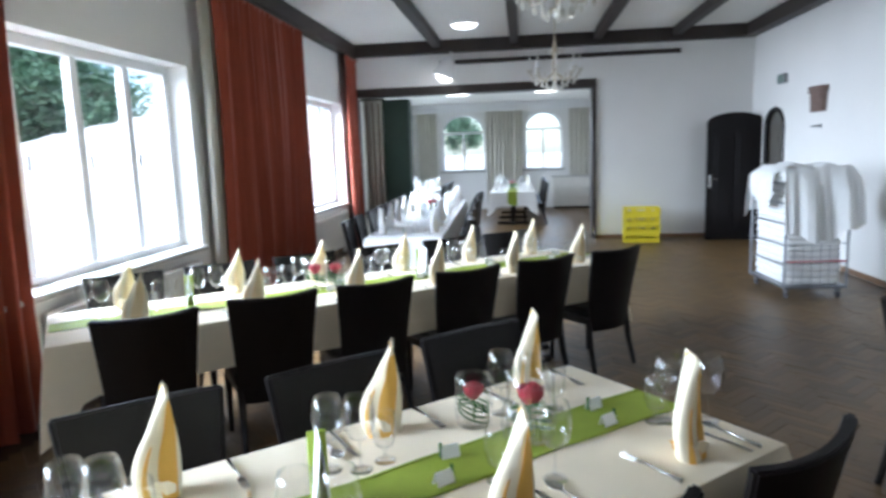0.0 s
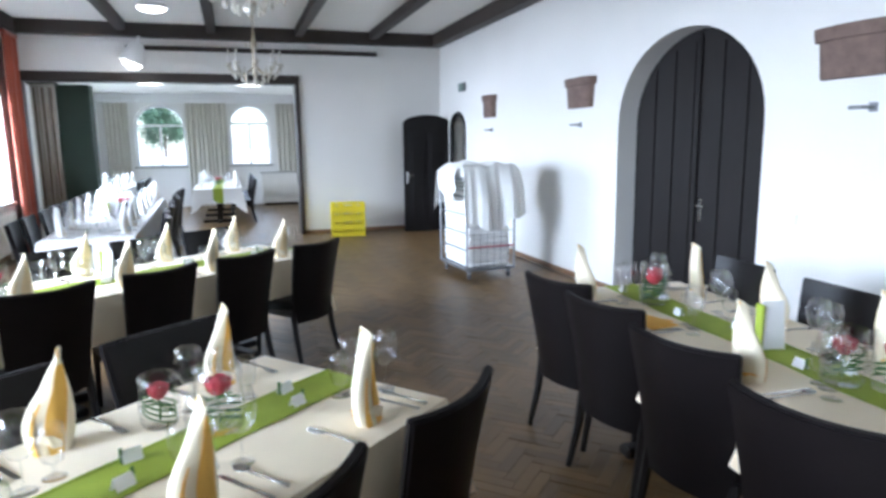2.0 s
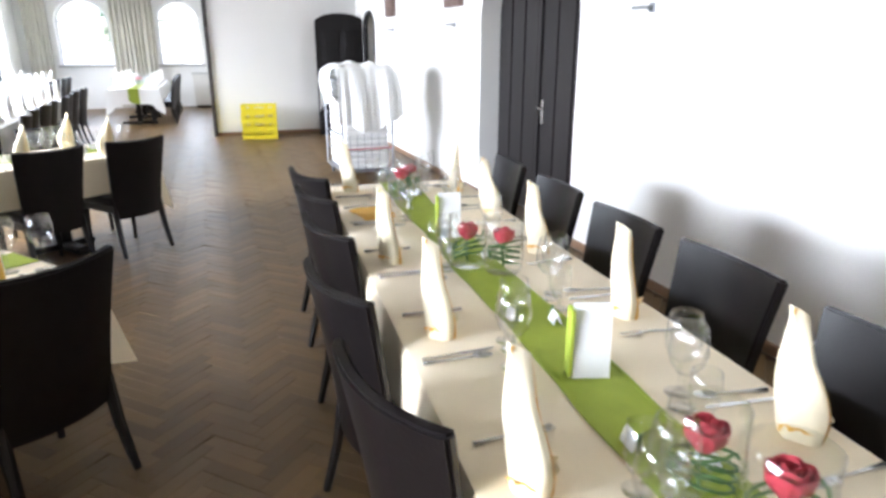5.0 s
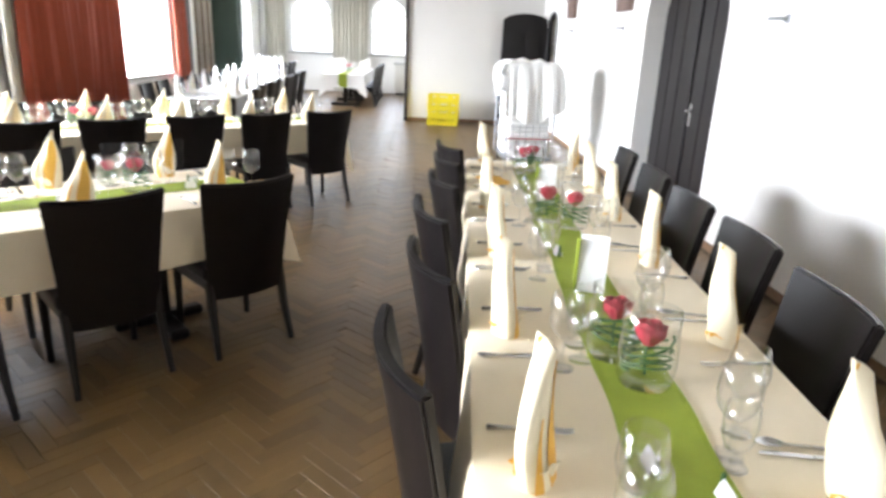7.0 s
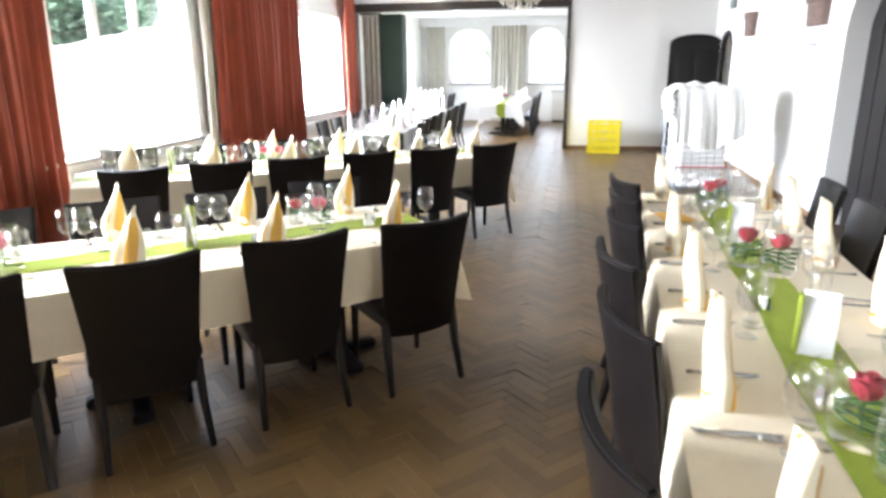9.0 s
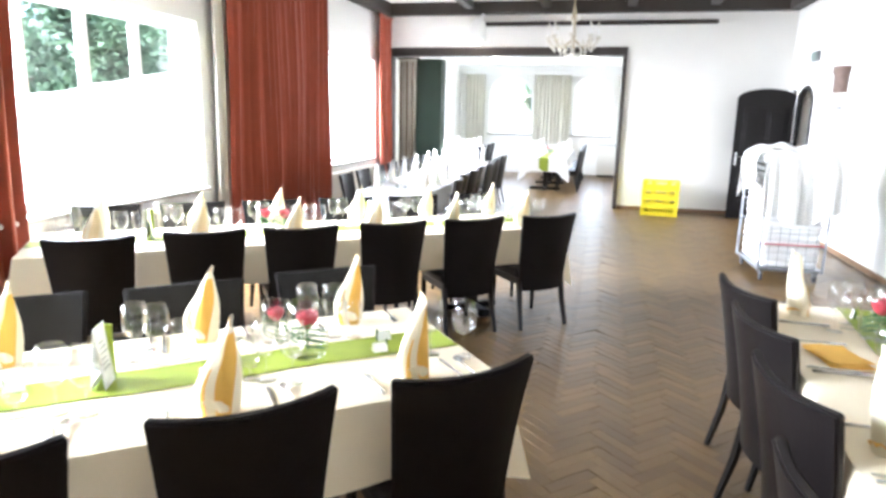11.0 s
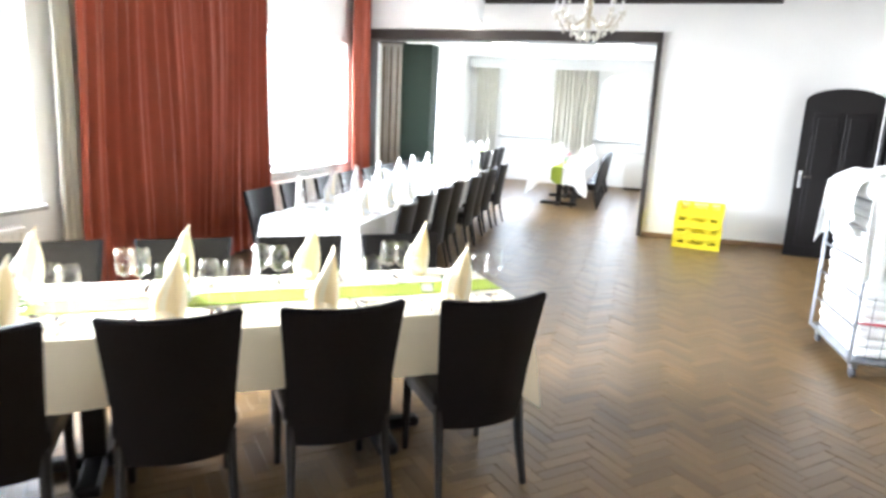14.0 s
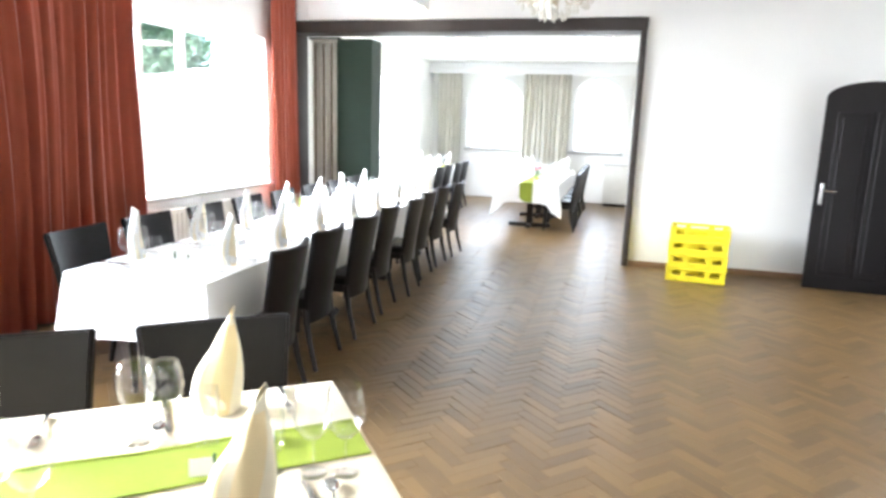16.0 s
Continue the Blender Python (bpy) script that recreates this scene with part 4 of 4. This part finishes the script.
# ---- linen trolley ----
def trolley():
    t = thing("linen_trolley", "grey wire roll cage stacked with white linen, sheets draped over", "trolley", Matrix.Translation((2.05, 8.40, 0)) @ Matrix.Rotation(radians(3), 4, "Z"))
    w, d = 0.31, 0.43
    fr = tube([(-w, -d, 0.13), (w, -d, 0.13), (w, d, 0.13), (-w, d, 0.13), (-w, -d, 0.13)], 0.016, 8)
    part("base_frame", fr, M_ZINC, t)
    part("base_plate", box(-w, w, -d, d, 0.125, 0.145, 0.004), M_ZINC, t)
    for sx in (-1, 1):
        for sy in (-1, 1):
            part("post", tube([(sx * w, sy * d, 0.115), (sx * w, sy * d, 1.32)], 0.013, 8), M_ZINC, t)
            c = part("caster", box(-0.02, 0.02, -0.03, 0.03, 0.06, 0.125, 0.005), M_ZINC, t, m=Matrix.Translation((sx * (w - 0.05), sy * (d - 0.06), 0)))
            part("wheel", lathe([(0.0, -0.014), (0.035, -0.014), (0.042, -0.008), (0.042, 0.008), (0.035, 0.014), (0.0, 0.014)], 18, m=Matrix.Translation((0, 0, 0.042)) @ Matrix.Rotation(radians(90), 4, "Y")), M_RUBBER, c, "grey rubber wheel", smooth=True)
    for z in (0.36, 0.57, 0.79, 1.0, 1.2):
        for sx in (-1, 1):
            part("side_rail", tube([(sx * w, -d, z), (sx * w, d, z)], 0.008, 6), M_ZINC, t)
    part("front_rail", tube([(-w, -d, 0.40), (w, -d, 0.40)], 0.009, 6), M_ROSE, t, "red front rail")
    for k in range(1, 7):
        part("front_wire", tube([(-w + k * 2 * w / 7, -d, 0.13), (-w + k * 2 * w / 7, -d, 0.58)], 0.003, 5), M_ZINC, t)
    rt = random.Random(5)
    z = 0.147
    while z < 1.22:
        h = rt.uniform(0.05, 0.075)
        tagged(part("folded_linen", box(-0.28 + rt.uniform(0, 0.015), 0.28 - rt.uniform(0, 0.015), -0.40 + rt.uniform(0, 0.02), 0.40 - rt.uniform(0, 0.02), z, z + h, 0.024, seg=3), M_WCLOTH, t, smooth=True), "folded white linen")
        z += h + 0.0005

    def drape(u, v):
        s = (v - 0.5) * 2
        side = max(0.0, abs(s) - 0.42)
        x = -0.36 + u * (0.74 + 0.05 * min(1, side * 4))
        y = math.copysign(min(abs(s), 0.42 + side * 0.12), s) * 1.08 - 0.02
        crease = (0.040 * math.sin(u * 15) + 0.018 * math.sin(u * 31 + 1.3) + 0.012 * math.sin(u * 47)) * min(1, side * 3.2)
        hem = 1.30 - 0.55 * max(0.0, u - 0.45) - 0.25 * max(0.0, 0.25 - u) * 4 + 0.05 * math.sin(u * 23)
        edge = max(0, abs(u - 0.5) * 2 - 0.84)
        z = 1.355 - side * (hem if s < 0 else 0.9) - edge * 0.30 + 0.022 * math.sin(u * 9 + v * 6) + 0.016 * math.sin(u * 21 - v * 13) + 0.02 * math.sin(u * 3)
        return (x, y + crease, z)
    part("draped_sheet", sheet(70, 44, drape, 0.004), M_WCLOTH, t, "white sheet hanging in folds", smooth=True)

    def corner(u, v):
        return (-0.27 - 0.09 * min(1.0, v * 5) - 0.05 * math.sin(v * 2.5) - 0.015 * math.sin(u * 14) * v, -0.30 + u * 0.55, 1.385 - v * (0.30 + 0.16 * math.sin(u * 3.1)))
    part("draped_towel", sheet(26, 8, corner, 0.004), M_WCLOTH, t, "white towel over the side", smooth=True)
    part("linen_top", box(-0.33, 0.31, -0.42, 0.42, 1.21, 1.34, 0.05, seg=4), M_WCLOTH, t, "heaped white linen", smooth=True)


trolley()


# ---- yellow crates ----
def crate():
    c = thing("bread_crate", "yellow plastic bread crate with slotted sides, stacked", "crate", None, "bread crates")
    for y in (-0.19, 0.19):
        part("long_side", box(-0.30, 0.30, y - 0.008, y + 0.008, 0.0, 0.065, 0.003), M_YELLOW, c)
        part("long_rim", box(-0.30, 0.30, y - 0.012, y + 0.012, 0.118, 0.146, 0.004), M_YELLOW, c)
        for x in (-0.27, -0.12, 0.12, 0.27):
            part("upright", box(x - 0.03, x + 0.03, y - 0.007, y + 0.007, 0.06, 0.122, 0.002), M_YELLOW, c)
    for x in (-0.292, 0.292):
        part("short_side", box(x - 0.008, x + 0.008, -0.19, 0.19, 0.0, 0.07, 0.003), M_YELLOW, c)
        part("short_rim", box(x - 0.010, x + 0.010, -0.19, 0.19, 0.118, 0.144, 0.004), M_YELLOW, c)
        for y in (-0.15, 0.15):
            part("upright", box(x - 0.006, x + 0.006, y - 0.05, y + 0.05, 0.065, 0.12, 0.002), M_YELLOW, c)
    part("bottom", box(-0.29, 0.29, -0.19, 0.19, 0.002, 0.012, 0.002), M_YELLOW, c)
    return c


CRATE = crate()
for k in range(4):
    put(CRATE, Matrix.Translation((1.12 + 0.004 * (k % 2), 12.46, 0.148 * k)) @ Matrix.Rotation(radians(-7 + k % 2), 4, "Z"))


# ---- chandeliers and lamps ----
def chandelier(x, y, zb):
    c = thing("chandelier", "brass chandelier with hanging crystal drops", "chandelier", Matrix.Translation((x, y, zb)) @ Matrix.Scale(1.3, 4), "chandeliers")
    top = (ZC - zb) / 1.3
    part("chain", tube([(0, 0, 0.55), (0, 0, top - 0.05)], 0.008, 6), M_BRASS, c)
    part("canopy", lathe([(0.0, top), (0.06, top), (0.05, top - 0.03), (0.012, top - 0.06), (0.0, top - 0.06)], 16), M_BRASS, c, smooth=True)
    part("column", lathe([(0.0, 0.10), (0.03, 0.12), (0.015, 0.18), (0.03, 0.26), (0.018, 0.34), (0.035, 0.44), (0.01, 0.56), (0.0, 0.56)], 12), M_BRASS, c, smooth=True)
    part("crystal_ball", lathe([(0.0, 0.0), (0.03, 0.015), (0.04, 0.04), (0.03, 0.065), (0.0, 0.08)], 10), M_CRYSTAL, c)
    drop = finish(lathe([(0.0, 0.0), (0.012, 0.02), (0.007, 0.05), (0.0, 0.065)], 6), M_CRYSTAL)
    for k in range(8):
        a = 2 * math.pi * k / 8
        ca, sa = math.cos(a), math.sin(a)
        arm = part("arm", tube([(0.02 * ca, 0.02 * sa, 0.20), (0.12 * ca, 0.12 * sa, 0.12), (0.22 * ca, 0.22 * sa, 0.13), (0.27 * ca, 0.27 * sa, 0.22)], 0.006, 6), M_BRASS, c)
        part("candle_cup", lathe([(0.0, 0.215), (0.03, 0.225), (0.034, 0.24), (0.0, 0.24)], 10, m=Matrix.Translation((0.27 * ca, 0.27 * sa, 0))), M_CRYSTAL, arm)
        part("candle", lathe([(0.011, 0.24), (0.011, 0.32), (0.0, 0.33)], 8, m=Matrix.Translation((0.27 * ca, 0.27 * sa, 0))), M_FRAME, arm)
        part("bulb", lathe([(0.0, 0.325), (0.013, 0.345), (0.009, 0.375), (0.0, 0.40)], 8, m=Matrix.Translation((0.27 * ca, 0.27 * sa, 0))), M_CRYSTAL, arm, "small clear candle bulb")
        for r, z in ((0.27, 0.15), (0.24, 0.10), (0.20, 0.06), (0.13, 0.03), (0.16, 0.14), (0.29, 0.19), (0.08, 0.0)):
            same("crystal_drop", drop, c, Matrix.Translation((r * ca, r * sa, z)))
        same("crystal_drop", drop, c, Matrix.Translation((0.23 * math.cos(a + 0.39), 0.23 * math.sin(a + 0.39), 0.08)))
        same("crystal_drop", drop, c, Matrix.Translation((0.09 * math.cos(a + 0.39), 0.09 * math.sin(a + 0.39), 0.40)))


chandelier(-0.42, 10.7, 2.46)
chandelier(-0.62, 6.2, 2.6)


def disc_lamp(x, y, z, r, label):
    l = thing("ceiling_lamp", label, "lamp", Matrix.Translation((x, y, z)), "ceiling lamps")
    part("rim", lathe([(r * 0.98, 0.0), (r, -0.02), (r, -0.05), (r * 0.94, -0.055), (r * 0.94, 0.0)], 28), M_FRAME, l, smooth=True)
    part("diffuser", lathe([(r * 0.94, -0.05), (r * 0.7, -0.085), (r * 0.35, -0.10), (0.0, -0.105)], 28), M_LAMP, l, "glowing opal diffuser", smooth=True)


disc_lamp(-2.3, 15.6, Z2, 0.36, "round flush opal ceiling lamp, lit")
disc_lamp(-0.35, 15.6, Z2, 0.36, "round flush opal ceiling lamp, lit")
disc_lamp(-1.75, 11.2, ZC, 0.21, "round flush opal ceiling lamp, lit")
spot = thing("wall_spotlight", "white wall spotlight glowing above the opening", "lamp", Matrix.Translation((-2.2, YF - 0.05, 3.0)) @ Matrix.Scale(1.7, 4))
part("arm", tube([(0.05, 0.0, 0.22), (0.05, -0.12, 0.22), (0.03, -0.2, 0.12)], 0.012, 8), M_FRAME, spot)
part("shade", lathe([(0.05, 0.15), (0.08, 0.10), (0.12, -0.04), (0.112, -0.04), (0.07, 0.09), (0.0, 0.13)], 18, m=Matrix.Translation((0.0, -0.24, 0.0)) @ Matrix.Rotation(radians(20), 4, "Y")), M_FRAME, spot, smooth=True)
part("bulb", lathe([(0.0, -0.10), (0.07, -0.075), (0.098, -0.02), (0.06, 0.06), (0.0, 0.09)], 14, m=Matrix.Translation((0.0, -0.24, 0.0)) @ Matrix.Rotation(radians(20), 4, "Y")), M_LAMP, spot, "glowing bulb", smooth=True)


def sconce(y, z, wide=1.0):
    """A half-round clay shade on the plain wall with a small bracket below."""
    s = thing("wall_sconce", "brown half-round clay wall sconce", "lamp", Matrix.Translation((XR, y, z)), "wall sconces")
    b = bmesh.new()
    n = 12
    ro = []
    for zz, r in ((-0.165, 0.245), (0.075, 0.265), (0.08, 0.30), (0.165, 0.31), (0.165, 0.285), (-0.14, 0.22)):
        ro.append([b.verts.new((-r * 0.42 * math.sin(math.pi * k / n) ** 0.6, -r * wide * math.cos(math.pi * k / n), zz)) for k in range(n + 1)])
    for p, q in zip(ro, ro[1:]):
        for k in range(n):
            b.faces.new((p[k], p[k + 1], q[k + 1], q[k]))
    b.faces.new(ro[-1])
    b.faces.new(ro[0])
    bmesh.ops.recalc_face_normals(b, faces=b.faces[:])
    part("shade", b, M_SCONCE, s, smooth=True)
    part("back_plate", box(-0.012, 0.0, -0.05, 0.05, -0.09, 0.09, 0.004), M_GREY, s)


def hook(y, z):
    h = thing("wall_hook", "grey metal wall bracket below the sconce", "hook", Matrix.Translation((XR, y, z)), "wall hooks")
    part("plate", box(-0.012, 0.0, -0.03, 0.03, -0.03, 0.03, 0.004), M_ZINC, h)
    part("arm", tube([(0, 0, 0), (-0.05, 0, 0), (-0.07, 0.02, 0.0), (-0.075, 0.11, 0.0)], 0.013, 8), M_GREY, h)


for y, z, wide in ((7.60, 2.175, 1.0), (10.33, 2.175, 0.7), (4.14, 2.185, 1.0)):
    sconce(y, z, wide)
for y, z in ((7.62, 1.82), (10.3, 1.82), (4.0, 1.825)):
    hook(y, z)
sign = thing("exit_sign", "small grey-green emergency sign on the wall", "sign", Matrix.Translation((XR, 11.6, 2.57)))
part("housing", box(-0.05, 0.0, -0.13, 0.13, -0.07, 0.07, 0.006), M_GREY, sign)
part("face", box(-0.056, -0.049, -0.115, 0.115, -0.055, 0.055, 0.002), M_SIGN, sign)
sw = thing("light_switch", "white light switch beside the double door", "switch", Matrix.Translation((XR, 4.55, 1.05)))
part("plate", box(-0.01, 0, -0.04, 0.04, -0.04, 0.04, 0.003), M_FRAME, sw)
part("rocker", box(-0.015, -0.008, -0.028, 0.028, -0.028, 0.028, 0.003), M_FRAME, sw)

# sideboard shelf below the arched windows
shelf = thing("sideboard", "low white sideboard with dark top below the arched window", "sideboard", Matrix.Translation((0.55, 19.3, 0)))
part("body", box(-0.6, 0.6, -0.2, 0.2, 0.06, 0.86, 0.006), M_RAD, shelf)
part("top", box(-0.64, 0.64, -0.23, 0.22, 0.86, 0.9, 0.006), M_SILL, shelf)
part("plinth", box(-0.57, 0.57, -0.17, 0.17, 0.0, 0.06), M_DARK, shelf)

# ---- outdoors ----
def ground_sheet():
    b = bmesh.new()
    vs = [b.verts.new(p) for p in ((-400, -400, -0.5), (400, -400, -0.5), (400, 400, -0.5), (-400, 400, -0.5))]
    b.faces.new(vs)
    return b


tagged(part("ground", ground_sheet(), M_GRAVEL), "pale sunlit ground outside the windows", "ground", kind="structure")


def bank(u, v):
    """A pale bank beyond the windows that climbs along the garden."""
    y = 2 + 68 * u
    top = 0.3 + 1.9 * max(0.0, min(1.0, (y - 6) / 22)) + max(0.0, y - 28) * 0.17
    rise = math.sin(min(1.0, v * 1.35) * math.pi / 2)
    return (-19.5 - 7.5 * v, y, -0.52 + (top + 0.5) * rise + 0.06 * math.sin(y * 1.7 + v * 5) * rise)


tagged(part("embankment", sheet(60, 10, bank), M_GRAVEL, smooth=True), "pale sunlit earth bank below the trees", "ground", kind="structure")


def build_tree(seed, h):
    rnd = random.Random(seed)
    t = thing("tree", "leafy green broad tree outside the windows", "tree", None, "trees")
    tr = tube([(0, 0, 0), (0.1, 0.05, h * 0.3), (0.0, 0.1, h * 0.6), (0.1, 0.0, h * 0.9)], [0.28, 0.2, 0.13, 0.03], 8)
    ends = []
    for k in range(20):
        a, z0 = rnd.uniform(0, 6.28), h * rnd.uniform(0.10, 0.75)
        ln = h * rnd.uniform(0.2, 0.36)
        e = Vector((math.cos(a) * ln, math.sin(a) * ln, z0 + ln * rnd.uniform(0.3, 0.8)))
        tube([(0.05, 0.05, z0), (e.x * 0.5, e.y * 0.5, (z0 + e.z) / 2 - 0.1), tuple(e)], [0.09, 0.055, 0.02], 6, tr)
        ends += [e, e * 0.7 + Vector((0, 0, z0 * 0.3))]
    part("trunk", tr, M_BARK, t)
    verts, faces = [], []
    for e in ends + [Vector((0, 0, h * 0.95)), Vector((0, 0, h * 0.8))]:
        cr = h * rnd.uniform(0.08, 0.15)
        for _ in range(150):
            p = e + Vector((rnd.gauss(0, 1), rnd.gauss(0, 1), rnd.gauss(0, 0.8))) * cr * 0.7
            u = Vector((rnd.uniform(-1, 1), rnd.uniform(-1, 1), rnd.uniform(-0.5, 0.5))).normalized()
            w = u.cross(Vector((rnd.uniform(-1, 1), rnd.uniform(-1, 1), 1))).normalized()
            s = rnd.uniform(0.2, 0.42)
            i = len(verts)
            verts += [p - u * s, p + w * s * 0.5, p + u * s, p - w * s * 0.5]
            faces.append((i, i + 1, i + 2, i + 3))
    me = bpy.data.meshes.new("crown")
    me.from_pydata([tuple(v) for v in verts], [], faces)
    me.materials.append(M_LEAF)
    o = new("crown", me)
    o.parent = t
    return t


TREES = [build_tree(3, 12.0), build_tree(8, 10.5)]
rt = random.Random(9)
for k, (x, y) in enumerate(((-36, 34), (-34, 41), (-37, 46), (-42, 57), (-46, 52), (-48, 60), (-38, 54), (-12.5, 135))):
    put(TREES[k % 2], Matrix.Translation((x, y, -0.5)) @ Matrix.Rotation(rt.uniform(0, 6.28), 4, "Z"))


# ---- parquet blocks, last ----
BL, BW = 0.285, 0.068


def block_points(x, y, horizontal):
    g = 0.0007
    w, d = (BL, BW) if horizontal else (BW, BL)
    x0, x1, y0, y1, c = x + g, x + w - g, y + g, y + d - g, 0.0014
    return [(x0, y0, -0.009), (x1, y0, -0.009), (x1, y1, -0.009), (x0, y1, -0.009), (x0, y0, -c), (x1, y0, -c), (x1, y1, -c), (x0, y1, -c), (x0 + c, y0 + c, 0), (x1 - c, y0 + c, 0), (x1 - c, y1 - c, 0), (x0 + c, y1 - c, 0)]


BLOCK_FACES = [(8, 9, 10, 11)] + [(a, (a + 1) % 4, 4 + (a + 1) % 4, 4 + a) for a in range(4)] + [(4 + a, 4 + (a + 1) % 4, 8 + (a + 1) % 4, 8 + a) for a in range(4)]
turn = Matrix.Rotation(radians(45), 4, "Z")
shared = {}
for hz in (True, False):
    me = bpy.data.meshes.new("block")
    me.from_pydata(block_points(0, 0, hz), [], BLOCK_FACES)
    me.materials.append(M_OAK)
    shared[hz] = me
verts, faces, singles = [], [], 0
warp = random.Random(31)
for i in range(-60, 290):
    for j in range(-16, 18):
        for hz in (True, False):
            # stepped rows: each next block is one width on in both directions
            x = i * BW + j * BL + (0 if hz else BL)
            y = i * BW - j * BL + (0 if hz else BW - BL)
            c = turn @ Vector((x + (BL if hz else BW) / 2, y + (BW if hz else BL) / 2, 0))
            ok = (XL + 0.2 < c.x < XR - 0.1 and YB + 0.2 < c.y < YF + 0.2) or (XL + 0.2 < c.x < X2 - 0.2 and YF + 0.2 <= c.y < Y2 - 0.2) or (3.2 < c.x < 4.4 and 10 < c.y < 13)
            if not ok:
                continue
            if singles < 300 and -0.2 < c.x < 1.4 and 5.4 < c.y < 9.2:
                o = new("oak_block", shared[hz])
                o.parent = floor
                o.matrix_basis = turn @ Matrix.Translation((x, y, 0)) @ Matrix.Rotation(radians(warp.gauss(0, 0.35)), 4, "X") @ Matrix.Rotation(radians(warp.gauss(0, 0.25)), 4, "Y")
                singles += 1
            else:
                n = len(verts)
                ax, ay = radians(warp.gauss(0, 0.35)), radians(warp.gauss(0, 0.25))
                verts += [tuple(turn @ Vector((p[0], p[1], p[2] + ax * (p[1] - y - BW / 2) + ay * (p[0] - x - BW / 2)))) for p in block_points(x, y, hz)]
                faces += [tuple(n + a for a in f) for f in BLOCK_FACES]
me = bpy.data.meshes.new("parquet")
me.from_pydata(verts, [], faces)
me.materials.append(M_OAK)
rest = new("parquet_blocks", me)
rest.parent = floor
tagged(rest, "oak herringbone parquet blocks", kind="stuff")
